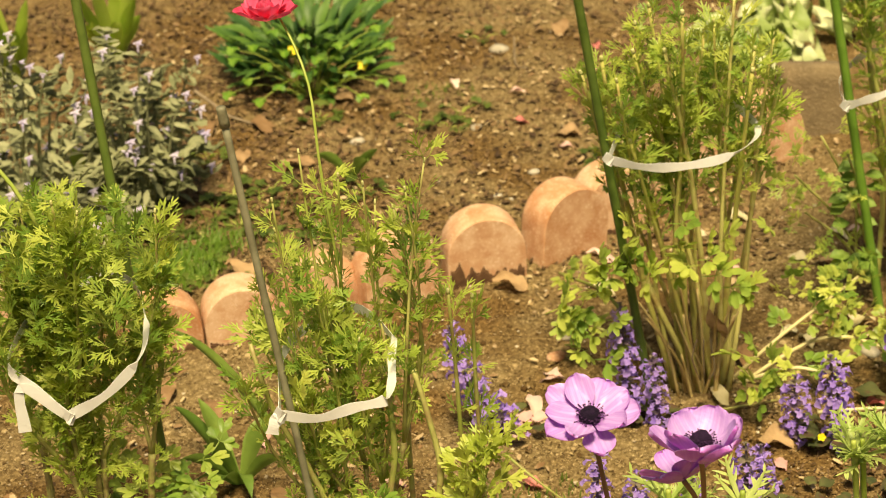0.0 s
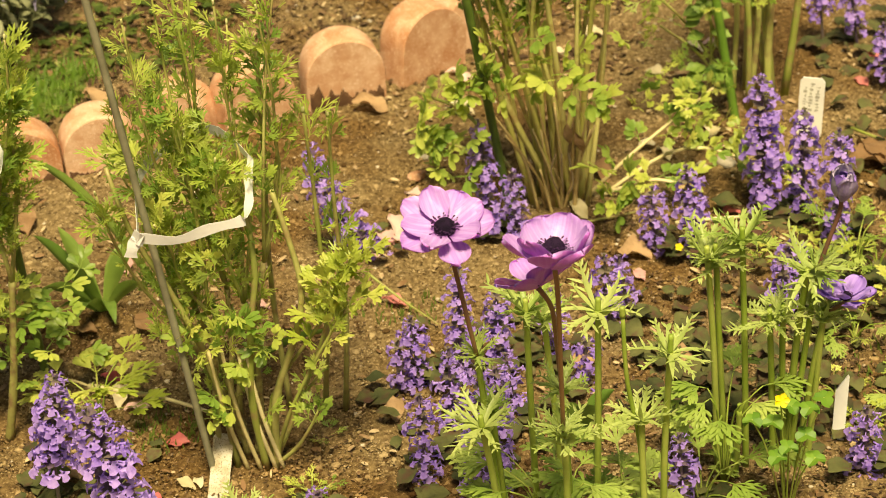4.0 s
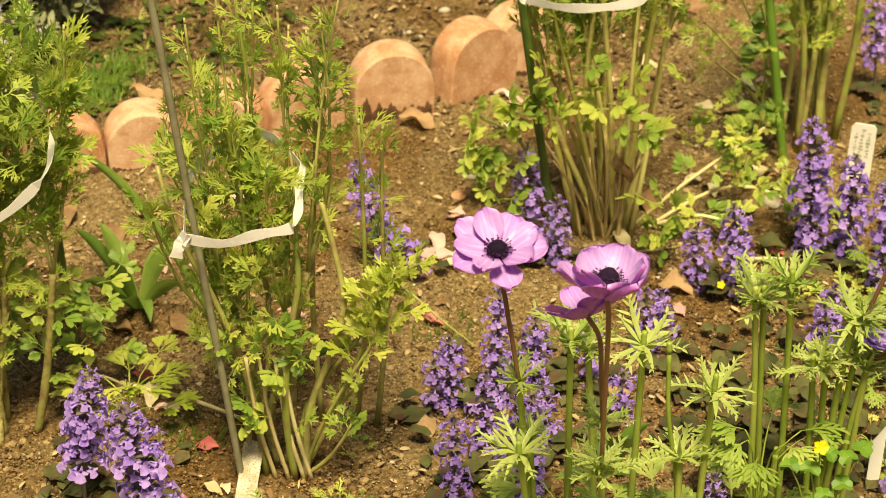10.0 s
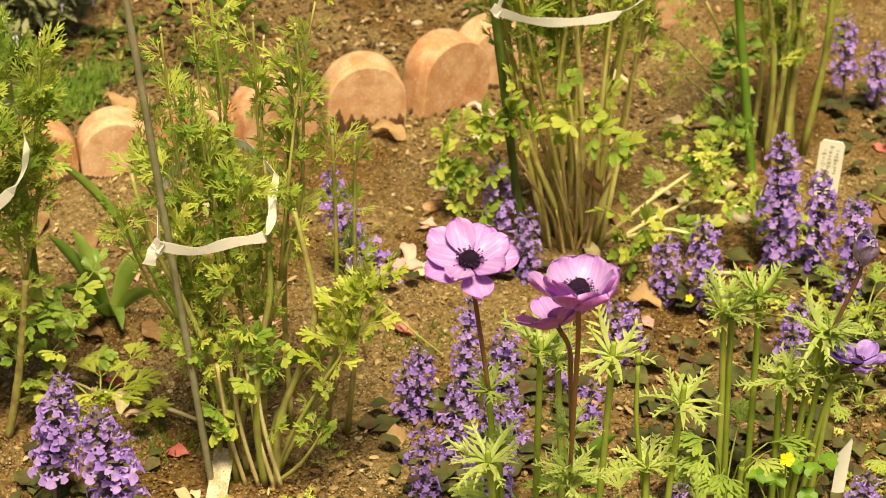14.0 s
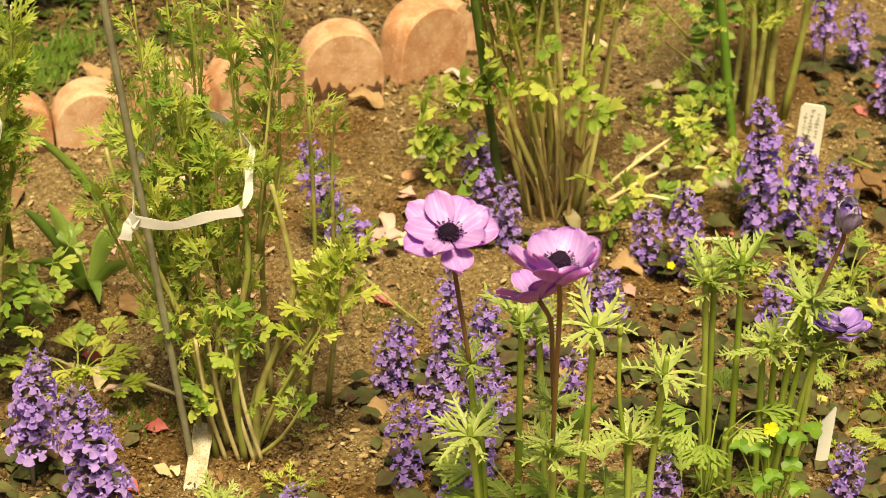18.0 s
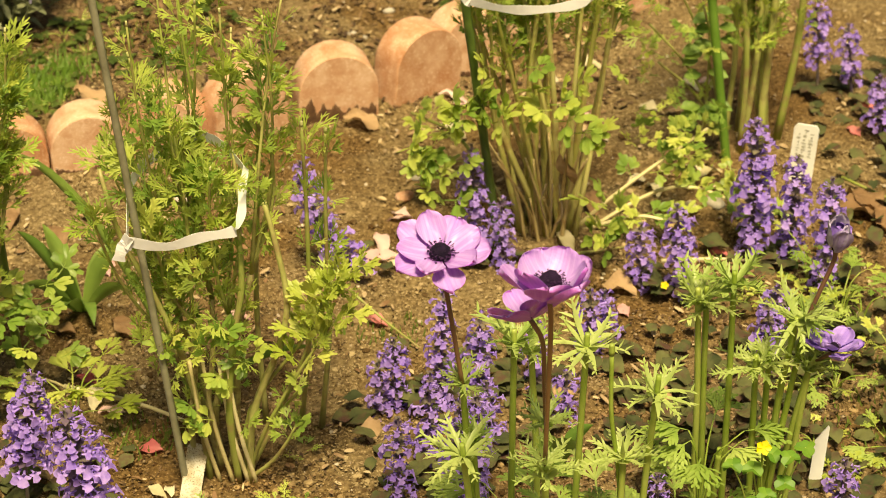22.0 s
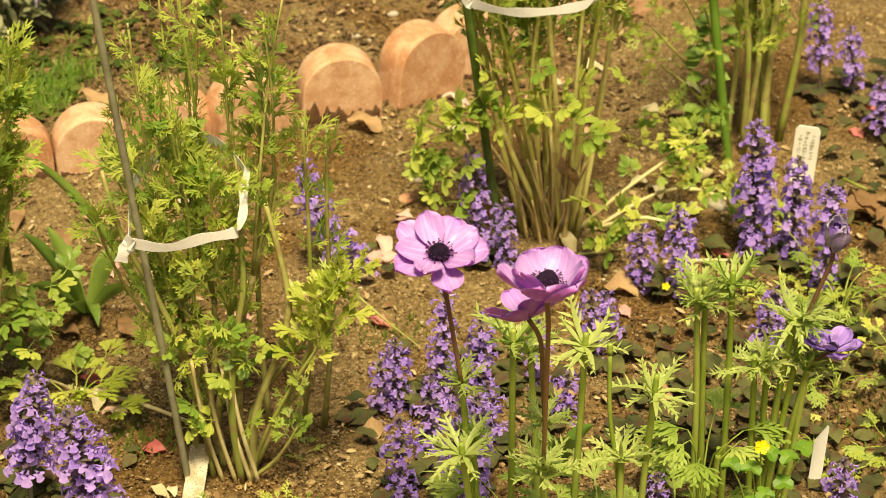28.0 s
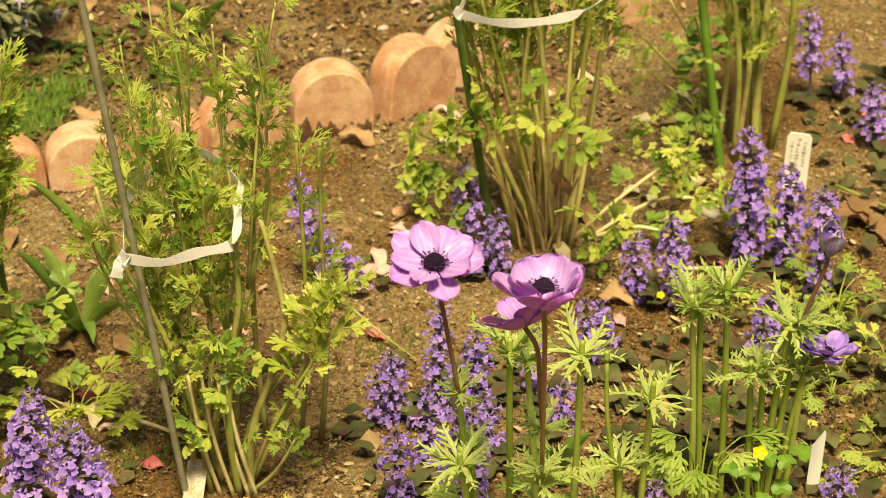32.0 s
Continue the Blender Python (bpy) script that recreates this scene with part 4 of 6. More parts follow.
# ---- strap-leaved plant between the clumps ----
def strap_plant(foot, leaves, label, mat=BROAD, group="", slim=1.0):
    ob = thing("broadleaf_plant", foot, label, "plant", group)
    for tip, width, sag in leaves:
        b = Vector(foot)
        t = Vector(tip)
        v, f = [], []
        n = 12
        side = (t - b).cross(Vector((0, 1, 0.35))).normalized()
        for i in range(n + 1):
            u = i / n
            c = b.lerp(t, u) + Vector((0, 0, sag * 4 * u * (1 - u))) - b
            w = slim * width * 0.5 * (0.35 + 1.3 * u if u < 0.5 else 1.0 * (1 - ((u - 0.5) * 2) ** 2.2) + 0.02)
            up = side.cross((t - b).normalized())
            v += [c - side * w + up * w * 0.25, c - side * w * 0.5 + up * w * 0.06, c - up * w * 0.06, c + side * w * 0.5 + up * w * 0.06, c + side * w + up * w * 0.25]
        for i in range(n):
            for j in range(4):
                f.append((i * 5 + j, i * 5 + j + 1, i * 5 + 6 + j, i * 5 + 5 + j))
        part_mesh("leaf", mesh_of("leaf", v, f, mat), ob)
    return ob


strap_plant((-0.318, 1.63, -0.003), [((-0.352, 1.66, 0.075), 0.022, 0.008), ((-0.382, 1.69, 0.05), 0.024, 0.012), ((-0.286, 1.645, 0.062), 0.021, 0.012), ((-0.335, 1.60, 0.07), 0.018, 0.01), ((-0.30, 1.58, 0.02), 0.018, 0.02), ((-0.345, 1.62, 0.05), 0.024, 0.014), ((-0.37, 1.63, 0.03), 0.022, 0.012), ((-0.295, 1.66, 0.055), 0.02, 0.01), ((-0.33, 1.57, 0.035), 0.022, 0.016), ((-0.27, 1.61, 0.04), 0.02, 0.012), ((-0.355, 1.585, 0.03), 0.02, 0.014)], "small plant with broad pointed green leaves in soil", slim=0.74)
strap_plant((-0.205, 1.49, -0.003), [((-0.3805, 1.69, 0.131), 0.0150, 0.050), ((-0.10, 1.53, 0.03), 0.010, 0.02)], "single long green strap leaf arching over soil")


# ---- anemones ----
def petal_mesh(name, inside, outside, seed, length=0.036, width=0.030, cup=0.35):
    """A thin rounded petal along +y, hollow upwards, with its own colour on each side."""
    r = random.Random(seed)
    v, f, n, m = [], [], 11, 5
    ph, notch = r.uniform(0, 6), r.uniform(-0.02, 0.05)
    for side in (0, 1):
        for i in range(n + 1):
            u = 1 - (1 - i / n) ** 1.7
            s = min(1, u / 0.6)
            w = width * 0.5 * (0.24 + 0.76 * s * s * (3 - 2 * s) if u < 0.6 else math.sqrt(max(0.0, 1 - ((u - 0.6) / 0.40) ** 2)) * 0.96 + 0.04)
            for j in range(-m, m + 1):
                q = j / m
                ruffle = 0.0013 * math.sin(u * 5 + q * 3.5 + ph) * u + 0.0005 * math.sin(q * 11 + ph) * u * u
                z = cup * length * (u * u * 0.9 - 0.12 * u) + 0.26 * w * q * q + ruffle - 0.0004 * side
                v.append((q * w, length * u * (1 - 0.03 * q * q - notch * math.exp(-q * q * 9) * u), z))
    k = 2 * m + 1
    half = k * (n + 1)
    for i in range(n):
        for j in range(2 * m):
            f.append((i * k + j, i * k + j + 1, (i + 1) * k + j + 1, (i + 1) * k + j))
    f += [tuple(half + c for c in reversed(t)) for t in f]
    me = mesh_of(name, v, f, inside)
    me.materials.append(outside)
    me.polygons.foreach_set("material_index", [0] * (len(f) // 2) + [1] * (len(f) // 2))
    return me


PETALS = [petal_mesh("petal", PETAL, PETAL_OUT, s, 0.0325, 0.0222 + 0.0014 * (s % 3), 0.08 + 0.12 * (s % 2)) for s in range(4)]
PETALS_WIDE = [petal_mesh("petal", PETAL, PETAL_OUT, s + 20, 0.033, 0.030, 0.36) for s in range(3)]
PETALS_VIOLET = [petal_mesh("petal", PETAL_VIOLET, PETAL_VIOLET, s, 0.035, 0.030, 0.2) for s in range(3)]
PETALS_BLUE = [petal_mesh("petal", PETAL_BLUE, PETAL_BLUE, s, 0.021, 0.018, 0.15) for s in range(3)]
PETALS_FADED = [petal_mesh("petal", PETAL_FADED, PETAL_FADED, 50, 0.024, 0.015, 0.5), petal_mesh("petal", PETAL_BLUE, PETAL_BLUE, 51, 0.020, 0.016, 0.6)]


def dome_mesh(name, mat, radius, tall):
    v, f = [(0, 0, tall)], []
    n, rings = 14, 6
    for i in range(1, rings + 1):
        a = math.pi * 0.58 * i / rings
        for j in range(n):
            b = 2 * math.pi * j / n
            q = radius * (1 + 0.09 * math.sin(j * 5 + i * 3))
            v.append((q * math.sin(a) * math.cos(b), q * math.sin(a) * math.sin(b), tall * math.cos(a) * (1 + 0.05 * math.sin(j * 7 + i))))
    f += [(0, 1 + j, 1 + (j + 1) % n) for j in range(n)]
    for i in range(rings - 1):
        for j in range(n):
            f.append((1 + i * n + j, 1 + (i + 1) * n + j, 1 + (i + 1) * n + (j + 1) % n, 1 + i * n + (j + 1) % n))
    return mesh_of(name, v, f, mat)


def stamen_mesh(seed, reach=0.011, count=64):
    r = random.Random(seed)
    v, f = [], []
    for k in range(count):
        a = 6.283 * k / count + r.uniform(-0.08, 0.08)
        d = Vector((math.cos(a), math.sin(a), r.uniform(0.1, 0.95))).normalized()
        q = reach * r.uniform(0.62, 1.05)
        tv, tf = tube([d * 0.003, d * q * 0.7 + Vector((0, 0, 0.0008)), d * q], 0.00022, 0.0002, 3, 2)
        s = len(v)
        v += tv
        f += [tuple(s + i for i in t) for t in tf]
        s = len(v)
        h = d * q
        v += [h + Vector((0.0006 * x, 0.0006 * y, 0.0005 * z)) for x, y, z in ROCK_V]
        f += [tuple(s + i for i in t) for t in ROCK_F]
    return mesh_of("stamen_ring", v, f, STAMEN)


EYE, STAMENS = dome_mesh("centre", DARK_EYE, 0.0066, 0.0078), stamen_mesh(1, 0.0110)


def bloom(ob, at, face, petals, size, count, opened, seed, eye=True, inner_lift=0.2, core=1.0, turned=0.0, high=0.0):
    """A flower head on thing ob: outer and inner petals round a dark centre, facing along face."""
    r = random.Random(seed)
    m = facing(Vector(at) - ob.location, face, (0, 0.3, 1)) @ Matrix.Rotation(radians(90), 4, "X").inverted() @ Matrix.Scale(size, 4)
    head = part_mesh("flower_head", EYE, ob, m @ Matrix.Translation((0, 0, 0.0045 * core + high)) @ Matrix.Scale(core, 4), "near-black domed centre" if eye else "dark withered centre")
    back = Matrix.Scale(1 / core, 4) @ Matrix.Translation((0, 0, -0.0045 * core - high))
    for k in range(count):
        inner = k % 2
        a = turned + 6.283 * k / count + r.uniform(-0.06, 0.06)
        tilt = opened + (inner_lift if inner else 0.0) + r.uniform(-0.10, 0.10)
        local = Matrix.Rotation(a, 4, "Z") @ Matrix.Translation((0, 0.0028, 0.0014 * inner + 0.0002 * k)) @ Matrix.Rotation(tilt, 4, "X") @ Matrix.Rotation(r.uniform(-0.12, 0.12), 4, "Y") @ Matrix.Scale((0.93 if inner else 1.0) * r.uniform(0.94, 1.05), 4)
        part_mesh("petal", r.choice(petals), head, back @ local)
    if eye:
        part_mesh("stamen_ring", STAMENS, head, Matrix.Translation((0, 0, -0.0015)), "ring of dark stamens")


def whorl_mesh(seed, length=0.030, width=0.0040, rise=0.3):
    """The ruff below a flower, growing round +z: three leaves joined in a pale cup, each cut into fingers with a few side points."""
    r = random.Random(seed)
    v, f = [], []
    turn = r.uniform(0, 6.28)
    for k in range(12):
        a = turn + 6.283 * (k // 4) / 3 + (k % 4 - 1.5) * 0.50 + r.uniform(-0.12, 0.12)
        climb = rise + r.uniform(-0.35, 0.75)
        out = Vector((math.cos(a), math.sin(a), climb)).normalized()
        up = Vector((-math.cos(a) * climb, -math.sin(a) * climb, 1)).normalized()
        side = out.cross(up).normalized()
        q = length * r.uniform(0.68, 1.08)
        bend = r.uniform(-0.45, 0.6)
        blade(v, f, (0, 0, 0), out, up, q, width * r.uniform(0.95, 1.25), bend, 0.5, 6, 0.05, 0.42)
        for s in (-1, 1):
            for u in (0.40, 0.58, 0.75, 0.90):
                if r.random() < 0.2:
                    continue
                d = out + side * s * r.uniform(0.5, 1.1) + up * r.uniform(-0.25, 0.45)
                at = out * q * u - up * (bend * q * u * u)
                blade(v, f, at, d, up, q * r.uniform(0.24, 0.44) * (1.2 - 0.6 * u), width * 0.6, r.uniform(-0.3, 0.3), 0.4, 3, 0.05, 0.35)
    n, base = 12, len(v)
    v += [(0.0075 * math.cos(6.283 * j / n), 0.0075 * math.sin(6.283 * j / n), 0.0075 * rise * 0.8) for j in range(n)] + [(0, 0, -0.0015)]
    f += [(base + j, base + (j + 1) % n, base + n) for j in range(n)]
    return mesh_of("leaf_ruff", v, f, AN_LEAF)


WHORLS = [whorl_mesh(s, 0.0300, 0.0036, 0.45 if s % 2 else 0.25) for s in range(6)]


def anemone(foot, label, group="anemones"):
    return thing("anemone", (foot[0], foot[1], lift(foot[0], foot[1]) - 0.004), label, "flower", group)


def anemone_stem(ob, pts, r0=0.0027, r1=0.0022, mat=AN_STEM, name="stem", label=""):
    low = [ob.location] + [Vector(p) for p in pts]
    return stem(ob, low, r0, r1, mat, name, 14, 0, label)


def ruff(ob, at, way, size, seed, flip=False):
    m = facing(Vector(at) - ob.location, way, (0.2, -1, 0.1)) @ Matrix.Rotation(radians(-90), 4, "X") @ Matrix.Rotation(seed * 1.3, 4, "Z") @ Matrix.Scale(size, 4)
    return part_mesh("leaf_ruff", WHORLS[seed % 6], ob, m, "pale green ruff of finely cut leaves")


def flower_plant(foot, knee, neck, head, face, petals, size, opened, seed, label, count=9, eye=True, inner_lift=0.2, core=1.0, turned=0.0, high=0.0):
    ob = anemone(foot, label)
    anemone_stem(ob, [knee], 0.0027, 0.0022)
    stem(ob, [knee, Vector(knee).lerp(Vector(neck), 0.5), neck, head], 0.0016, 0.0017, AN_STEM_RED, "flower_stalk", 12, 0, "reddish brown flower stalk")
    ruff(ob, knee, Vector(neck) - Vector(knee), 0.75, seed)
    bloom(ob, head, face, petals, size, count, opened, seed, eye, inner_lift, core, turned, high)
    return ob


flower_plant((0.028, 1.215), (0.0125, 1.205, 0.218), (0.0015, 1.193, 0.300), (-0.002, 1.187, 0.327), (-0.02, -0.32, 0.94), PETALS, 0.95, 0.10, 3, "open lilac-pink anemone with a black centre on a brown stalk", 10, True, 0.20, 1.08, 0.31)
flower_plant((0.070, 1.165), (0.066, 1.15, 0.192), (0.0645, 1.108, 0.326), (0.0630, 1.105, 0.348), (0.02, 0.06, 1.0), PETALS_WIDE, 0.96, 0.36, 5, "cupped magenta anemone with a black centre on a brown stalk", 9, True, 0.26, 1.12, 0.5, 0.0065)
flower_plant((0.074, 1.215), (0.0680, 1.185, 0.20), (0.0625, 1.156, 0.284), (0.0540, 1.144, 0.3085), (-0.28, 0.42, 0.86), PETALS, 0.84, 0.22, 6, "flat-opened magenta anemone partly hidden by its neighbour", 8, True, 0.2, 0.55)
flower_plant((0.262, 1.345), (0.268, 1.325, 0.153), (0.278, 1.32, 0.163), (0.2825, 1.318, 0.168), (0.03, 0.14, 1.0), PETALS_BLUE, 1.02, 0.20, 7, "small open violet-blue anemone with a dark centre", 8, True, 0.2, 0.6)
faded = flower_plant((0.247, 1.345), (0.262, 1.325, 0.19), (0.276, 1.32, 0.243), (0.2765, 1.319, 0.254), (0.05, -0.25, 0.95), PETALS_FADED, 1.05, 0.95, 8, "withered drooping grey-violet anemone on a leaning brown stalk", 8, False, 0.2, 0.6)
flower_plant((-0.304, 1.165), (-0.302, 1.14, 0.085), (-0.297, 1.125, 0.109), (-0.296, 1.120, 0.115), (0.10, -0.05, 1.0), PETALS_VIOLET, 1.14, 0.55, 9, "pale violet open anemone near the bed's edge", 8, True, 0.25)


def cut_anemone(foot, pts, seed, size=1.0, stub=0.010, ruffs=True, label="cut anemone stem with a pale green ruff of leaves", r0=0.0027):
    ob = anemone(foot, label, "cut anemone stems")
    anemone_stem(ob, pts, r0, r0 * 0.85)
    t = Vector(pts[-1])
    d = (t - (Vector(pts[-2]) if len(pts) > 1 else ob.location)).normalized()
    if ruffs:
        ruff(ob, t - d * 0.002, d, size, seed)
    if stub:
        stem(ob, [t - d * 0.002, t + d * stub * 0.5, t + d * stub], 0.0022, 0.0019, AN_STEM, "stub", 4, 0, "short cut-off stub")
    return ob


cut_anemone((0.049, 1.24), [(0.048, 1.237, 0.12), (0.0477, 1.235, 0.232)], 1, 1.14)
cut_anemone((0.090, 1.24), [(0.094, 1.236, 0.12), (0.0967, 1.232, 0.231)], 2, 1.14)
cut_anemone((0.07, 1.255), [(0.066, 1.25, 0.12), (0.060, 1.247, 0.217)], 3, 0.9, 0.0)
cut_anemone((0.022, 1.195), [(0.02, 1.19, 0.10), (0.013, 1.18, 0.178)], 4, 1.1)
cut_anemone((0.030, 1.22), [(0.024, 1.215, 0.10), (0.020, 1.21, 0.17)], 5, 0.7, 0.0)
cut_anemone((0.068, 1.16), [(0.067, 1.155, 0.10), (0.067, 1.15, 0.186)], 6, 0.95, 0.0)
cut_anemone((0.125, 1.20), [(0.122, 1.195, 0.10), (0.121, 1.19, 0.168)], 7, 1.0, 0.0)
cut_anemone((0.125, 1.205), [(0.121, 1.20, 0.13), (0.112, 1.192, 0.20), (0.110, 1.19, 0.254)], 0, 1.0, 0.006, False, "cut-off bare anemone stem with a pale tip", 0.0018)
cut_anemone((0.137, 1.215), [(0.137, 1.20, 0.12), (0.141, 1.19, 0.222)], 8, 0.95, 0.014)
cut_anemone((0.193, 1.345), [(0.188, 1.33, 0.12), (0.182, 1.32, 0.212)], 9, 1.1)
cut_anemone((0.20, 1.35), [(0.193, 1.335, 0.12), (0.189, 1.325, 0.205)], 10, 0.9, 0.016)
cut_anemone((0.215, 1.345), [(0.211, 1.33, 0.12), (0.207, 1.32, 0.226)], 11, 1.15)
cut_anemone((0.236, 1.345), [(0.231, 1.33, 0.10), (0.228, 1.322, 0.152)], 12, 1.0, 0.012)
cut_anemone((0.245, 1.35), [(0.24, 1.335, 0.10), (0.238, 1.325, 0.155)], 13, 0.9)
cut_anemone((0.246, 1.35), [(0.25, 1.335, 0.12), (0.255, 1.322, 0.195)], 14, 1.15, 0.0, True, "thick anemone stem leaning with a leafy ruff", 0.0030)
cut_anemone((0.255, 1.35), [(0.262, 1.335, 0.09), (0.268, 1.325, 0.15)], 15, 0.9)
cut_anemone((0.205, 1.335), [(0.2055, 1.325, 0.04), (0.206, 1.32, 0.075)], 0, 1, 0.006, False, "short bare cut anemone stub", 0.0026)


def leaf_tuft(foot, count, reach, kinds, label, seed, rise=0.5, name="leafy_tuft", category="plant", size=1.0, group=""):
    r = random.Random(seed)
    ob = thing(name, (foot[0], foot[1], lift(foot[0], foot[1]) - 0.002), label, category, group)
    for k in range(count):
        a = 6.283 * k / count + r.uniform(-0.4, 0.4)
        q = reach * r.uniform(0.3, 1.0)
        h = reach * rise * r.uniform(0.4, 1.2)
        tip = Vector((math.cos(a) * q, math.sin(a) * q, h))
        way = Vector((math.cos(a), math.sin(a), r.uniform(-0.1, 0.5)))
        v, f = tube([(0, 0, 0), (tip.x * 0.4, tip.y * 0.4, h * 0.75), tip], 0.0009, 0.0006, 4, 5)
        part_mesh("stalk", mesh_of("stalk", v, f, AN_STEM), ob)
        part_mesh("leaf", r.choice(kinds), ob, facing(tip, way, (0, 0, 1), size * r.uniform(0.75, 1.15)))
    return ob


leaf_tuft((0.062, 1.215), 34, 0.050, FERN_LEAVES, "low tuft of pale feathery anemone leaves", 31, 2.0, size=1.1)
leaf_tuft((0.11, 1.205), 26, 0.048, FERN_LEAVES, "low tuft of pale feathery anemone leaves", 32, 2.0, size=1.1)
leaf_tuft((0.195, 1.325), 12, 0.04, FERN_LEAVES, "tuft of feathery anemone leaves below cut stems", 33, 2.2)
leaf_tuft((0.175, 1.30), 10, 0.04, FERN_LEAVES, "low tuft of feathery leaves on soil", 34, 1.0)
for k, (x, y, z, q) in enumerate(((-0.172, 1.285, 0.036, 0.85), (-0.180, 1.289, 0.024, 0.8), (-0.163, 1.287, 0.026, 0.75))):
    cut_anemone((x, y + 0.004), [(x, y + 0.002, z * 0.6), (x, y, z)], k + 2, q, 0.0, True, "low bright green whorl of narrow cut leaves in soil", 0.0018)
leaf_tuft((-0.123, 1.344), 14, 0.014, THIN_LEAVES, "tiny green seedling in soil", 36, 0.8, size=0.42)
leaf_tuft((-0.112, 1.42), 4, 0.012, THIN_LEAVES, "tiny green seedling in soil", 37, 0.6, size=0.4)
leaf_tuft((-0.302, 1.465), 11, 0.03, PALE_LEAVES, "pale yellow-green seedling with lobed leaves", 38, 1.5, size=1.25)
r = random.Random(77)
for k in range(17):
    y = r.uniform(1.36, 1.68)
    x = r.uniform(0.26, 0.38 if y < 1.48 else 0.46)
    leaf_tuft((x, y), r.randint(5, 8), r.uniform(0.018, 0.034), FERN_LEAVES + CUT_LEAVES[:3] if k % 3 else PALE_LEAVES, "light green feathery seedling among bronze leaves", 100 + k, r.uniform(0.8, 1.5), "seedling", size=r.uniform(0.42, 0.75), group="light green seedlings")
strap_plant((0.088, 1.40, -0.003), [((0.104, 1.37, 0.05), 0.022, 0.01), ((0.075, 1.39, 0.04), 0.018, 0.01), ((0.12, 1.42, 0.03), 0.016, 0.01)], "broad glossy green leaves behind anemone stems")


# ---- clover with a yellow flower ----
def heart_leaf():
    v, f = [(0, 0, 0)], []
    n = 12
    for i in range(n + 1):
        a = -1.15 + 2.3 * i / n
        q = 0.0105 * (1 - 0.30 * math.exp(-(a * 4) ** 2))
        v.append((math.sin(a) * q, math.cos(a) * q, 0.0022 * math.cos(a * 1.35) - 0.0035 * abs(math.sin(a)) ** 2))
    f += [(0, i + 1, i + 2) for i in range(n)]
    return mesh_of("leaflet", v, f, OX_LEAF)


HEART = heart_leaf()
YPETAL = oval_leaf("petal", YELLOW, rng, 0.0075, 0.0062, -0.1, 0.05, 4, 0.2, 0.65)


def clover(foot, heads, flowers, label, seed, size=1.0):
    r = random.Random(seed)
    base = Vector((foot[0], foot[1], lift(foot[0], foot[1]) - 0.003))
    ob = thing("clover_plant", base, label, "plant", "clover with yellow flowers")
    for h in heads:
        stem(ob, [base, base.lerp(Vector(h), 0.55) + Vector((0, 0, 0.02 * size)), h], 0.0007, 0.0006, AN_STEM, "stalk", 6)
        t = r.uniform(0, 6)
        for k in range(3):
            a = t + k * 2.094
            part_mesh("leaflet", HEART, ob, facing(Vector(h) - base, (math.cos(a), math.sin(a), r.uniform(-0.25, 0.1)), (0, -0.45, 1), size * r.uniform(0.9, 1.1)))
    for h in flowers:
        stem(ob, [base, base.lerp(Vector(h), 0.6), h], 0.0007, 0.0007, AN_STEM, "flower_stalk", 6)
        for k in range(5):
            a = k * 1.2566
            d = Vector((math.cos(a), 0.35 * math.sin(a), 0.85 * math.sin(a)))
            part_mesh("petal", YPETAL, ob, facing(Vector(h) - base + Vector((0, -0.004, 0.003)), d, (0, -1, 0.6), size * 1.1), "small yellow petal")
    return ob


clover((0.235, 1.275), [(0.205, 1.25, 0.117), (0.221, 1.255, 0.110), (0.246, 1.25, 0.124), (0.244, 1.25, 0.101), (0.231, 1.245, 0.094), (0.258, 1.26, 0.125), (0.222, 1.24, 0.09), (0.25, 1.245, 0.083), (0.235, 1.262, 0.118)], [(0.226, 1.253, 0.13)], "clover plant with heart-shaped leaves and one yellow flower", 41, 0.74)
clover((0.19, 1.66), [(0.195, 1.655, 0.01)], [(0.197, 1.645, 0.020)], "tiny clover with a yellow flower on soil", 42, 0.5)
clover((0.43, 1.62), [(0.425, 1.61, 0.03), (0.44, 1.6, 0.03)], [(0.424, 1.60, 0.05)], "small clover with a yellow flower", 43, 0.6)


# ---- ajuga: upright violet spikes over bronze leaves ----
def floret_mesh(seed, size, mat=AJ_FLOWER):
    """One lipped floret: a short tube along +y, opening into a three-lobed lower lip and a small hood."""
    r = random.Random(seed)
    v, f = [], []
    n = 6
    for q, y in ((0.10, 0.0), (0.13, 0.55), (0.22, 0.85)):
        v += [(size * q * math.cos(a), size * y, size * q * math.sin(a)) for a in (6.283 * j / n for j in range(n))]
    for i in range(2):
        for j in range(n):
            k = (j + 1) % n
            f.append((i * n + j, i * n + k, i * n + n + k, i * n + n + j))
    c = len(v)
    v.append((0, size * 0.9, -size * 0.10))
    m = 13
    for i in range(m):
        a = -1.75 + 3.5 * i / (m - 1)
        lobe = 0.44 + 0.56 * abs(math.cos(a * 1.38)) ** 0.7
        q = size * lobe * (1.0 if abs(a) < 0.7 else 0.72) * r.uniform(0.92, 1.06)
        v.append((q * math.sin(a), size * (0.92 + 0.34 * math.cos(a)) + size * 0.12 * math.sin(a * 3), -q * math.cos(a) * 0.82 - size * 0.08))
    f += [(c, c + 1 + i, c + 2 + i) for i in range(m - 1)]
    h = len(v)
    v += [(-size * 0.22, size * 0.95, size * 0.16), (0, size * 1.05, size * 0.34), (size * 0.22, size * 0.95, size * 0.16)]
    f += [(c, h, h + 1), (c, h + 1, h + 2), (c, c + m, h + 2), (c, h, c + 1)]
    f += [(2 * n + j, 2 * n + (j + 1) % n, c) for j in range(n)]
    return mesh_of("floret", v, f, mat)


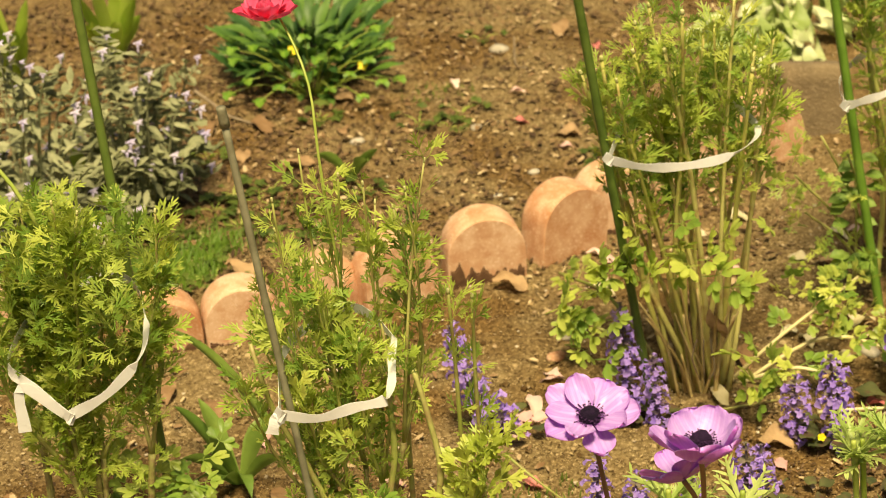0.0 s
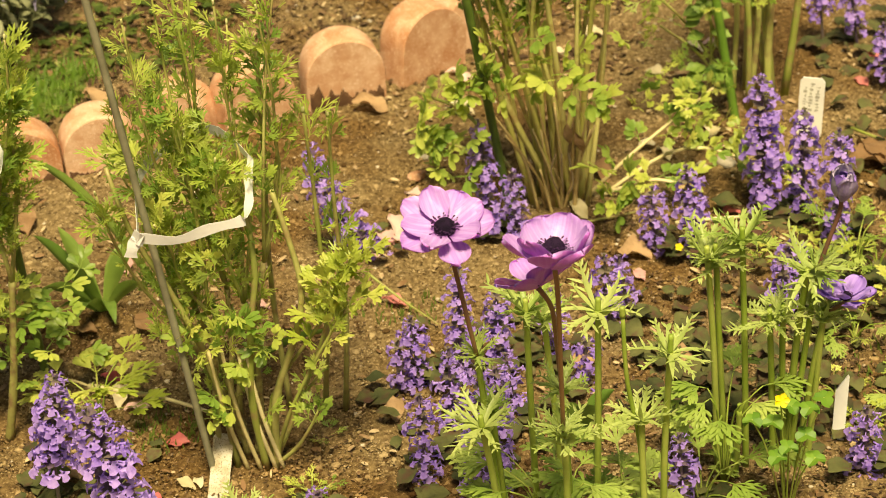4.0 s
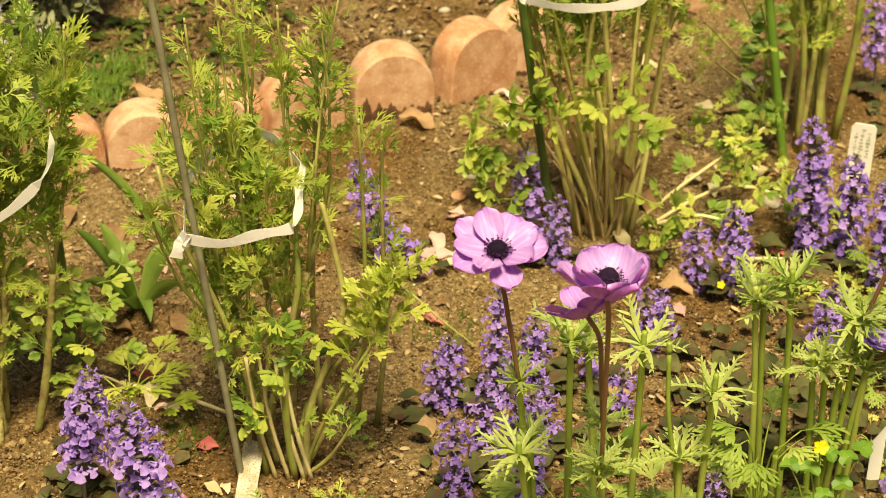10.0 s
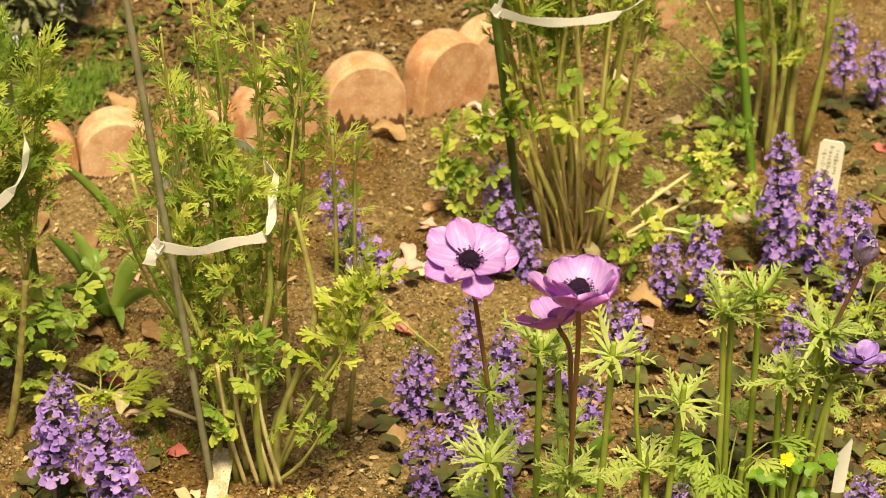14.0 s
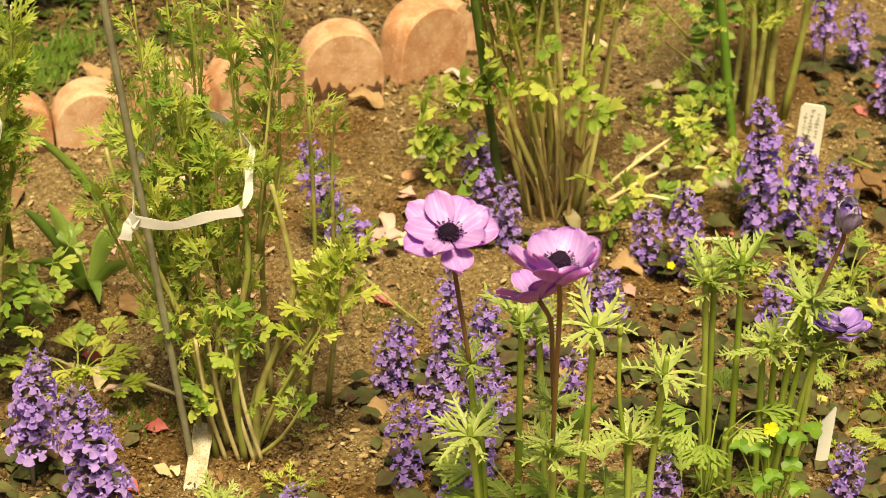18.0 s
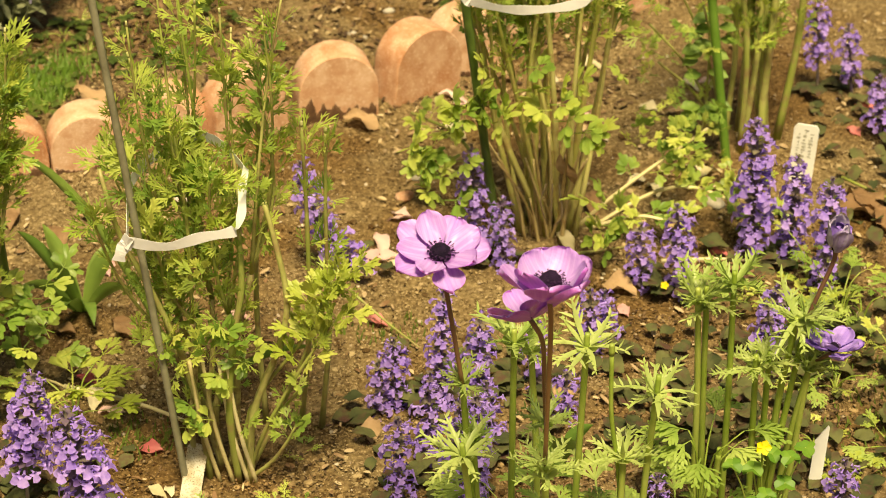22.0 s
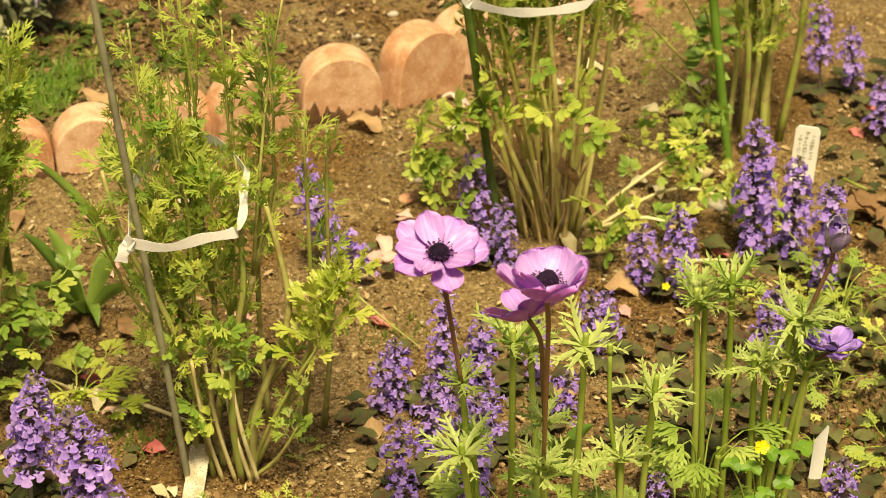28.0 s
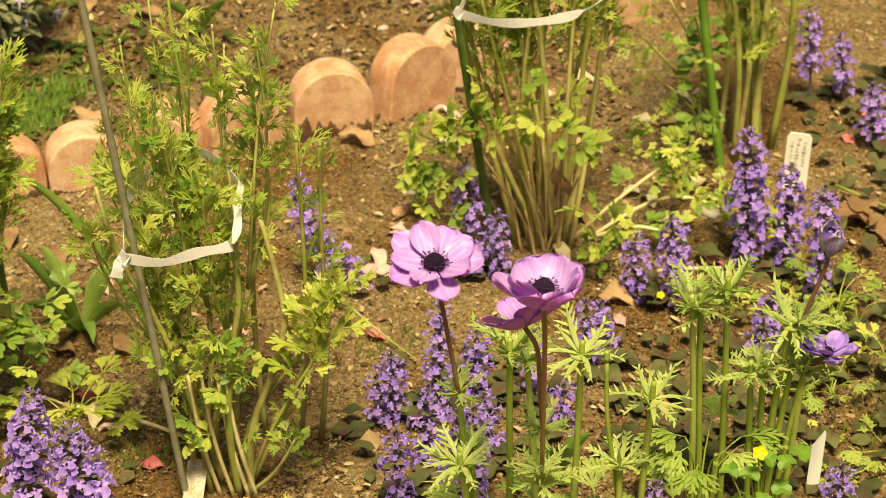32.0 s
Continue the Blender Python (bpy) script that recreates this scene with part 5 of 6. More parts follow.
def bract_mesh(seed, radius, size):
    """A ring of small leaf-like bracts joined at the stem."""
    r = random.Random(seed)
    v, f = [(0, 0, 0)], []
    for k in range(6):
        a = 6.283 * k / 6 + r.uniform(-0.3, 0.3)
        out = Vector((math.cos(a), math.sin(a), r.uniform(0.1, 0.7))).normalized()
        side = out.cross(Vector((0, 0, 1))).normalized() * size * 0.5
        s = len(v)
        q = radius * r.uniform(0.7, 1.1)
        v += [out * q * 0.5 - side, out * q * 0.5 + side + Vector((0, 0, 0.001)), out * q - Vector((0, 0, q * 0.2))]
        f += [(0, s, s + 1), (s, s + 2, s + 1)]
    return mesh_of("bract_ring", v, f, AJ_BRACT)


FLORETS = [floret_mesh(s, 0.0051 + 0.0006 * (s % 3)) for s in range(6)]
BRACTS = [bract_mesh(s, 0.0105, 0.0065) for s in range(4)]


def ajuga(foot, tip, seed, girth=1.0, bloom_from=0.25, leaves=5, lean=0.0, fat=1.2, label="violet-blue ajuga flower spike over bronze-green leaves"):
    r = random.Random(seed)
    base = Vector((foot[0], foot[1], lift(foot[0], foot[1]) - 0.003))
    t = Vector(tip)
    ob = thing("ajuga_spike", base, label, "flower", "ajuga flower spikes")
    mid = base.lerp(t, 0.5) + Vector((lean, 0, 0))
    stem(ob, [base, mid, t], 0.0017, 0.001, AJ_BRACT, "stem", 10)
    line = curve([base, mid, t], 40)
    long = (t - base).length
    fv, ff = [], []
    steps = max(4, int(long * (1 - bloom_from) / 0.0098))
    for k in range(steps):
        u = bloom_from + (1 - bloom_from) * (k + 0.3) / steps
        i = min(39, int(u * 40))
        d = (line[i + 1] - line[i]).normalized()
        shrink = girth * (1.0 if u < 0.75 else 1.0 - 1.6 * (u - 0.75)) * r.uniform(0.75, 1.15)
        m = Matrix.Translation(line[i] - base) @ d.to_track_quat("Z", "Y").to_matrix().to_4x4() @ Matrix.Rotation(r.uniform(0, 6.28), 4, "Z") @ Matrix.Scale(shrink, 4)
        part_mesh("bract_ring", r.choice(BRACTS), ob, m @ Matrix.Scale(0.78 * min(fat, 1.45), 4))
        petals = 9 if fat < 1.3 else 13
        for j in range(petals):
            a = j * 6.283 / petals + r.uniform(-0.35, 0.35)
            way = Vector((math.cos(a), math.sin(a), r.uniform(-0.15, 0.35)))
            at = Vector((way.x, way.y, 0)) * r.uniform(0.0018, 0.0068) * fat + Vector((0, 0, r.uniform(-0.0045, 0.0045)))
            pose_of, me = m @ facing(at, way, (0, 0, 1), r.uniform(0.85, 1.2)), r.choice(FLORETS)
            if foot[1] < 1.64:
                part_mesh("floret", me, ob, pose_of)
            else:
                n = len(fv)
                fv += [pose_of @ p.co for p in me.vertices]
                ff += [tuple(n + i for i in p.vertices) for p in me.polygons]
    if fv:
        tagged(part_mesh("floret_mass", mesh_of("floret_mass", fv, ff, AJ_FLOWER_FAR), ob), kind="stuff")
    part_mesh("bud_tip", BRACTS[0], ob, Matrix.Translation(t - base - Vector((0, 0, 0.003))) @ Matrix.Diagonal((0.4, 0.4, 0.9, 1)), "unopened purple-green buds")
    for k in range(leaves):
        a = r.uniform(0, 6.28)
        q = r.uniform(0.004, 0.022)
        leaf_on(ob, (base.x + math.cos(a) * q, base.y + math.sin(a) * q, base.z + r.uniform(0.006, 0.02)), (math.cos(a), math.sin(a), r.uniform(0.0, 0.45)), BRONZE_LEAVES, r, r.uniform(0.7, 1.1))
    return ob


ajuga((-0.246, 1.245), (-0.260, 1.225, 0.184), 1, 1.3, 0.22, 9, 0.004, 1.9)
ajuga((-0.322, 1.350), (-0.302, 1.335, 0.138), 2, 1.12, 0.36, 9, -0.004, 1.45)
ajuga((0.032, 1.715), (0.026, 1.710, 0.128), 3, 1.15, 0.10, 4)
ajuga((0.058, 1.705), (0.053, 1.700, 0.078), 4, 1.1, 0.05, 4)
ajuga((-0.072, 1.700), (-0.126, 1.690, 0.122), 5, 1.2, 0.0, 4, -0.012, 1.25, "leaning violet ajuga flower spike")
ajuga((0.178, 1.670), (0.176, 1.665, 0.073), 6, 1.0, 0.1, 4)
ajuga((0.215, 1.660), (0.205, 1.655, 0.098), 7, 1.15, 0.1, 5)
ajuga((0.285, 1.715), (0.279, 1.710, 0.152), 8, 1.4, 0.15, 6)
ajuga((0.320, 1.715), (0.318, 1.710, 0.117), 9, 1.2, 0.1, 6)
ajuga((0.340, 1.655), (0.338, 1.650, 0.128), 10, 1.15, 0.1, 6)
ajuga((0.397, 2.060), (0.387, 2.055, 0.116), 11, 1.1, 0.35, 4)
ajuga((0.432, 2.050), (0.419, 2.045, 0.088), 12, 1.0, 0.3, 4)
ajuga((0.446, 1.960), (0.439, 1.955, 0.075), 13, 1.15, 0.25, 5)
ajuga((0.500, 2.095), (0.488, 2.090, 0.110), 14, 1.1, 0.3, 5)
ajuga((0.540, 2.135), (0.532, 2.130, 0.095), 15, 1.2, 0.3, 5)
ajuga((-0.038, 1.485), (-0.040, 1.480, 0.074), 16, 0.95, 0.1, 4)
ajuga((-0.003, 1.480), (0.001, 1.475, 0.124), 17, 0.95, 0.1, 5)
ajuga((-0.034, 1.355), (-0.034, 1.350, 0.088), 18, 0.95, 0.05, 5)
ajuga((0.006, 1.320), (0.013, 1.315, 0.134), 19, 1.0, 0.1, 5)
ajuga((0.160, 1.295), (0.158, 1.290, 0.080), 20, 1.0, 0.1, 5)
ajuga((0.143, 1.580), (0.138, 1.575, 0.060), 21, 1.0, 0.1, 4)
ajuga((0.400, 1.435), (0.377, 1.430, 0.158), 22, 1.2, 0.2, 6)
ajuga((0.304, 1.330), (0.303, 1.325, 0.068), 23, 1.1, 0.1, 5)
ajuga((0.286, 1.580), (0.286, 1.575, 0.066), 24, 1.05, 0.05, 5)
ajuga((0.043, 1.435), (0.034, 1.430, 0.066), 25, 0.95, 0.05, 5)
ajuga((0.080, 1.520), (0.078, 1.515, 0.070), 26, 0.9, 0.1, 5)
ajuga((-0.050, 1.480), (-0.052, 1.475, 0.056), 27, 1.05, 0.05, 4)
ajuga((0.024, 1.360), (0.026, 1.355, 0.105), 30, 1.1, 0.05, 4)
ajuga((0.030, 1.500), (0.031, 1.495, 0.086), 31, 1.05, 0.05, 4)
ajuga((-0.118, 1.318), (-0.116, 1.313, 0.030), 38, 0.9, 0.2, 3)
ajuga((-0.012, 1.410), (-0.010, 1.405, 0.092), 32, 1.0, 0.1, 4)
ajuga((0.020, 1.300), (0.022, 1.296, 0.076), 33, 1.0, 0.1, 4)
ajuga((0.128, 1.560), (0.124, 1.555, 0.075), 34, 1.0, 0.05, 4)
ajuga((0.100, 1.470), (0.101, 1.466, 0.050), 35, 0.95, 0.05, 4)
ajuga((0.275, 1.540), (0.272, 1.536, 0.072), 36, 1.0, 0.05, 4)



def bronze_patch(x0, x1, y0, y1, count, seed, label):
    r = random.Random(seed)
    ob = thing("ajuga_mat", ((x0 + x1) / 2, (y0 + y1) / 2, 0), label, "ground cover")
    for k in range(count):
        x, y, a = r.uniform(x0, x1), r.uniform(y0, y1), r.uniform(0, 6.28)
        leaf_on(ob, (x, y, lift(x, y) + r.uniform(0.003, 0.014)), (math.cos(a), math.sin(a), r.uniform(0.0, 0.9)), BRONZE_LEAVES, r, r.uniform(0.45, 0.95), (r.uniform(-0.4, 0.4), r.uniform(-0.6, 0.2), 1))
    return ob


bronze_patch(0.27, 0.50, 1.34, 1.62, 150, 61, "low mat of bronze-green rounded ajuga leaves")
bronze_patch(0.38, 0.60, 1.72, 2.10, 110, 62, "low mat of dark bronze-green ajuga leaves")
bronze_patch(0.15, 0.24, 1.40, 1.60, 45, 63, "dark bronze-green ajuga leaves on soil")
bronze_patch(-0.06, 0.07, 1.30, 1.58, 55, 64, "dark green ajuga leaves under violet spikes")
bronze_patch(-0.36, -0.24, 1.26, 1.42, 40, 65, "bronze-green ajuga leaves at the bed's front")

bronze_patch(0.13, 0.27, 1.38, 1.52, 70, 66, "dark bronze-green ajuga leaves behind anemone stems")


# ---- background planting ----
DEEP_LEAVES = [oval_leaf("leaf", DEEP, rng, rng.uniform(0.036, 0.052), 0.0125, 0.45, 0.06, 7, 0.3, 0.5, 2) for _ in range(4)]
LILAC_FLOWER = floret_mesh(91, 0.0085, LILAC)


def silver_shrub(foot, shoots, spread, seed):
    r = random.Random(seed)
    base = Vector((foot[0], foot[1], -0.003))
    ob = thing("germander_shrub", base, "silvery grey-green shrub with pale lilac flowers", "shrub")
    for k in range(shoots):
        a, q = r.uniform(0, 6.28), spread * math.sqrt(r.random())
        tip = base + Vector((math.cos(a) * q * 1.25, math.sin(a) * q, r.uniform(0.04, 0.22) * (1.15 - q / spread * 0.5)))
        pts = [Vector((math.cos(a), math.sin(a), 0)) * q * 0.4, (tip - base) * 0.7 + Vector((0, 0, 0.015)), tip - base]
        v, f = tube(pts, 0.0014, 0.0009, 5, 6)
        line = curve(pts, 20)
        for i in range(r.randint(2, 4), 21, 2):
            for s in (0, math.pi):
                b = a + i * 1.57 + s
                z = r.uniform(0.65, 1.3)
                blade(v, f, line[i], (math.cos(b), math.sin(b), r.uniform(-0.3, 1.0)), (r.uniform(-0.4, 0.4), r.uniform(-0.6, 0.2), 1), 0.0165 * z, 0.0074 * z, r.uniform(-0.2, 0.7), 0.25, 4, 0.2, 0.5)
        part_mesh("leafy_shoot", mesh_of("leafy_shoot", v, f, SILVER), ob)
        if k % 3:
            part_mesh("flower", LILAC_FLOWER, ob, facing(tip - base + Vector((0, -0.004, 0.002)), (0, 0.3, 1), (0, -1, 0), r.uniform(0.9, 1.3)), "pale lilac lipped flower")
    return ob


silver_shrub((-0.62, 2.14), 105, 0.155, 51)
silver_shrub((-0.50, 2.21), 62, 0.085, 52)


def rosette(foot, count, kinds, label, seed, rise=1.0, size=1.0, name="leafy_perennial", category="plant"):
    r = random.Random(seed)
    ob = thing(name, (foot[0], foot[1], -0.003), label, category)
    for k in range(count):
        a, q = r.uniform(0, 6.28), 0.085 * math.sqrt(r.random()) * size
        at = ob.location + Vector((math.cos(a) * q * 1.1, math.sin(a) * q, r.uniform(0.0, 0.06) * size))
        part_mesh("leaf", r.choice(kinds), ob, facing(at - ob.location, (math.cos(a) * 0.8, math.sin(a) * 0.8, r.uniform(0.2, 1.1) * rise), (0, -0.2, 1), size * r.uniform(0.8, 1.2)))
    return ob


rosette((-0.352, 2.60), 230, DEEP_LEAVES, "dense deep green clump of lance-shaped leaves", 53, 2.0)
clover((-0.34, 2.52), [(-0.44 + 0.0085 * k, 2.49 + 0.03 * math.sin(k * 2.1), 0.02 + 0.07 * ((k * 7) % 5) / 4) for k in range(26)], [(-0.355, 2.50, 0.07), (-0.27, 2.50, 0.045)], "bright green clover with two yellow flowers", 54, 0.85)
r = random.Random(58)
for x, y, n, label in ((-0.755, 2.44, 9, "plant with lance-shaped upright green leaves"), (-0.73, 2.58, 11, "broad-leaved green plant behind a silvery shrub"), (-0.615, 2.66, 10, "young plant with broad upright green leaves")):
    strap_plant((x, y, -0.003), [((x + r.uniform(-0.05, 0.05), y + r.uniform(-0.06, 0.02), r.uniform(0.06, 0.14)), r.uniform(0.014, 0.020), r.uniform(0.006, 0.016)) for _ in range(n + 3)], label, LANCE)
strap_plant((-0.55, 2.20, -0.003), [((-0.565, 2.17, 0.10), 0.022, 0.01), ((-0.60, 2.16, 0.05), 0.022, 0.015), ((-0.52, 2.15, 0.05), 0.02, 0.01)], "bright green broad leaves beside a silvery shrub", LANCE)
strap_plant((-0.27, 2.27, -0.003), [((-0.31, 2.26, 0.035), 0.015, 0.012), ((-0.245, 2.24, 0.035), 0.013, 0.012), ((-0.235, 2.25, 0.045), 0.012, 0.006), ((-0.285, 2.235, 0.015), 0.016, 0.01)], "low plant with blunt green leaves on bare soil")
KALE_LEAVES = [oval_leaf("leaf", KALE, rng, 0.046, 0.046, 0.5, 0.5, 16, 0.35, 0.66, 9) for _ in range(4)]
rosette((0.245, 2.61), 46, KALE_LEAVES, "ornamental kale with frilled cream and green leaves", 55, 0.9, 0.8, "ornamental_kale", "vegetable")


# ---- moss, grass blades and weeds as loose growth ----
def tufts(name, spots, label, seed, mat=MOSS, tall=0.009):
    r = random.Random(seed)
    v, f = [], []
    for x0, y0, rad, count in spots:
        for _ in range(count):
            a, q = r.uniform(0, 6.28), rad * r.random() ** 0.7
            x, y = x0 + math.cos(a) * q * 1.3, y0 + math.sin(a) * q
            blade(v, f, (x, y, lift(x, y)), (r.uniform(-0.5, 0.5), r.uniform(-0.5, 0.5), 1), (0, -1, 0.2), tall * r.uniform(0.4, 1.2), 0.0016, 0.3, 0.3, 2, 0.2)
    return tagged(new(name, mesh_of(name, v, f, mat)), label, "grass" if "grass" in name else "moss", kind="stuff")


tufts("moss", [(-0.46, 2.06, 0.06, 900), (-0.40, 2.14, 0.05, 450), (-0.55, 2.0, 0.06, 700), (-0.62, 1.98, 0.05, 400), (-0.52, 2.12, 0.09, 700), (-0.30, 2.2, 0.05, 150), (-0.05, 1.60, 0.03, 60), (-0.24, 1.44, 0.03, 120), (0.0, 1.75, 0.04, 40), (-0.18, 2.5, 0.04, 60), (0.40, 1.55, 0.06, 160), (0.36, 1.46, 0.05, 140)], "fine bright green moss and grass tufts", 71)
tufts("grass_tuft", [(-0.445, 2.045, 0.042, 700), (-0.50, 2.02, 0.03, 300), (-0.405, 2.10, 0.03, 150)], "patch of fine bright green grass behind the edging", 73, GRASS, 0.020)
r = random.Random(72)
for x, y in [(r.uniform(-0.62, -0.33), r.uniform(2.0, 2.35)) for _ in range(16)] + [(r.uniform(-0.35, 0.1), r.uniform(2.2, 2.75)) for _ in range(8)] + [(-0.42, 2.20), (-0.36, 2.25), (-0.48, 2.12), (-0.20, 2.42), (-0.15, 2.44), (-0.33, 2.12), (-0.56, 2.08), (0.02, 2.30), (-0.62, 2.04), (-0.50, 1.99), (-0.43, 2.02), (0.34, 1.70), (0.30, 1.78)]:
    leaf_tuft((x, y), r.randint(5, 9), 0.022, WEED_LEAVES, "low green weed seedling on soil", int(abs(x + y) * 9999), 0.5, "weed", size=0.5, group="weed seedlings")


# ---- fallen petals, dead leaves, pebbles, twigs ----
def flake(name, x, y, size, turn, mat, label, category, seed, group, slim=0.55, up=0.35):
    r = random.Random(seed)
    me = oval_leaf(name, mat, r, size, size * slim, r.uniform(-0.25, 0.3), 0.16, 7, r.uniform(0.2, 0.6), 0.5, 3)
    v = me.vertices
    for p in v:
        p.co.z += size * up * 0.35 * math.sin(p.co.y / size * 3.0) + 0.06 * size * noise.noise(p.co * 90.0)
        p.co.x *= 1 + 0.25 * noise.noise(p.co * 160.0)
        p.co.y -= size / 2
    me.update()
    ob = tagged(new(name, me), label, category, group)
    ob.matrix_basis = pose(x, y, lift(x, y) + 0.0035, r.uniform(-14, 14), r.uniform(-14, 14), turn)
    return ob


def petal(x, y, turn, size=0.022, red=False, seed=0):
    return flake("fallen_petal", x, y, size, turn, FALLEN_RED if red else FALLEN, "fallen red petal on soil" if red else "fallen pale pink petal curled on soil", "petal", seed, "fallen petals", 0.5)


for n, (x, y, turn, size) in enumerate(((0.205, 1.845, 20, 0.030), (0.235, 1.805, 95, 0.024), (0.213, 2.02, 60, 0.026), (0.118, 2.06, 100, 0.03), (0.115, 1.74, 30, 0.028), (0.19, 1.86, 120, 0.022), (-0.04, 1.705, 80, 0.030), (-0.034, 1.757, 40, 0.030), (0.01, 1.965, 70, 0.034), (-0.224, 1.365, 70, 0.018), (-0.214, 1.368, 20, 0.016), (0.249, 1.886, 30, 0.030), (0.262, 1.872, 110, 0.026), (0.273, 1.844, 80, 0.022), (0.262, 2.066, 60, 0.026), (0.158, 2.123, 90, 0.030), (-0.29, 1.49, 10, 0.028))):
    flake("withered_leaf", x, y, size, turn, CREAM, "cream-coloured withered leaf on soil", "leaf", n + 300, "cream withered leaves", 0.5, 0.5)


def dead_leaf(x, y, turn, size=0.035, seed=0):
    return flake("dead_leaf", x, y, size, turn, DEAD, "curled dry brown leaf lying on soil", "leaf", seed, "dead leaves", 0.62, 0.5)


for n, (x, y, turn, red) in enumerate(((-0.041, 1.80, 40, 0), (-0.304, 1.697, 10, 0), (0.251, 1.721, 80, 1), (-0.059, 1.611, 70, 1), (-0.249, 1.821, 50, 0), (0.007, 2.047, 70, 0), (-0.236, 1.424, 80, 1), (-0.273, 1.475, 80, 0), (-0.025, 1.72, 80, 0), (0.02, 2.03, 110, 0), (0.15, 2.0, 20, 0), (0.28, 2.07, 60, 0))):
    petal(x, y, turn, 0.024, bool(red), n)
for n, (x, y, turn, red) in enumerate(((-0.082, 2.49, 80, 0), (-0.077, 2.406, 100, 1), (-0.024, 2.328, 70, 0), (-0.16, 2.52, 20, 0), (0.02, 2.62, 10, 1), (0.44, 2.02, 70, 1), (0.42, 1.97, 30, 1), (-0.30, 1.52, 60, 1), (-0.20, 1.30, 80, 1), (-0.05, 1.31, 70, 0), (0.16, 1.63, 20, 0), (-0.18, 1.62, 90, 0), (-0.14, 1.84, 10, 0))):
    petal(x, y, turn, 0.022, bool(red), n + 40)
for n, (x, y, turn) in enumerate(((-0.042, 1.792, 75), (-0.058, 1.745, 20), (-0.046, 1.712, 100), (-0.068, 1.722, 40), (-0.075, 1.70, 150))):
    petal(x, y, turn, 0.03, False, n + 70)
for n, (x, y, turn, red) in enumerate(((-0.064, 1.317, 30, 0), (-0.060, 1.310, 95, 1), (-0.250, 1.345, 60, 1), (-0.082, 1.300, 75, 0))):
    petal(x, y, turn, 0.026, bool(red), n + 90)
for n, (x, y, turn, size) in enumerate(((-0.083, 1.983, 80, 0.04), (0.402, 1.81, 30, 0.05), (-0.369, 2.029, 60, 0.045), (0.158, 1.663, 70, 0.035), (0.177, 1.491, 40, 0.035), (-0.057, 1.451, 0, 0.025), (-0.289, 2.402, 20, 0.025), (-0.39, 2.413, 50, 0.035), (-0.028, 2.692, 10, 0.04), (0.139, 1.81, 30, 0.035), (-0.41, 1.788, 10, 0.035), (-0.404, 2.333, 0, 0.03), (-0.278, 1.593, 40, 0.035))):
    dead_leaf(x, y, turn, size, n + 80)
for n, (x, y, turn, size) in enumerate(((0.393, 1.791, 80, 0.05), (0.415, 1.77, 20, 0.04), (-0.36, 1.76, 30, 0.03), (-0.329, 1.589, 70, 0.025), (-0.02, 2.36, 80, 0.035), (-0.34, 2.30, 100, 0.05), (-0.46, 2.42, 15, 0.04), (-0.30, 2.50, 60, 0.035), (0.36, 1.42, 40, 0.03), (0.24, 2.0, 60, 0.03), (0.10, 1.50, 10, 0.03), (-0.31, 1.38, 60, 0.035), (0.45, 1.40, 20, 0.03), (-0.33, 1.79, 80, 0.03), (0.10, 1.92, 50, 0.03))):
    dead_leaf(x, y, turn, size, n + 120)


def litter(count, seed, near=1.25, deep=1.6, side=(-0.31, 0.29), mat=LITTER, name="plant_litter", label="bits of dry petal, straw and leaf strewn on soil", sizes=(0.003, 0.011)):
    """Bits of plant matter strewn over the soil."""
    r = random.Random(seed)
    v, f = [], []
    for _ in range(count):
        y = near + deep * r.random()
        x = -0.08 + r.uniform(*side) * y
        a = r.uniform(0, 6.28)
        s = r.uniform(*sizes)
        blade(v, f, (x, y, lift(x, y) + 0.0045), (math.cos(a), math.sin(a), r.uniform(-0.25, 0.4)), (r.uniform(-0.4, 0.4), r.uniform(-0.4, 0.4), 1), s, s * r.uniform(0.15, 0.7), r.uniform(-0.3, 0.3), 0.4, 3, 0.4)
    return tagged(new(name, mesh_of(name, v, f, mat)), label, "litter", kind="stuff")


litter(1500, 81)
litter(3600, 86, 1.27, 0.40, (-0.27, 0.0), LITTER_AND_SHADE, "leaf_humus", "dark crumbled humus on the soil at the bed's front", (0.0015, 0.0045))
litter(1500, 84, 1.95, 0.85, (-0.22, 0.12), LITTER, "plant_litter", "bits of pale dry litter on the soil behind the edging")
litter(9500, 82, 2.02, 0.85, (-0.27, 0.14), LITTER_AND_SHADE, "leaf_humus", "dark brown leaf bits on the soil behind the edging")
litter(6500, 85, 2.0, 0.9, (-0.34, -0.10), LITTER_AND_SHADE, "leaf_humus", "dark brown leaf bits below background plants")
# dark flakes put in for the shade that plants throw on this soil
litter(4200, 83, 1.27, 0.50, (0.10, 0.34), LITTER_AND_SHADE, "leaf_humus", "dark leaf bits standing in for shade between ajuga leaves", (0.002, 0.007))


def pebble(x, y, size, turn, seed, label="pale rounded pebble on soil", mat=STONE):
    r = random.Random(seed)
    bm = bmesh.new()
    bmesh.ops.create_icosphere(bm, subdivisions=2, radius=size)
    for v in bm.verts:
        v.co *= 1 + 0.25 * noise.noise(v.co * (1.2 / size) + Vector((seed, 0, 0)))
        v.co.x *= 1.35
        v.co.z *= 0.6
    me = bpy.data.meshes.new("pebble")
    bm.to_mesh(me)
    bm.free()
    me.materials.append(mat)
    me.shade_smooth()
    ob = tagged(new("pebble", me), label, "stone", "pebbles")
    ob.matrix_basis = pose(x, y, lift(x, y) + size * 0.4, 0, 0, turn)
    return ob


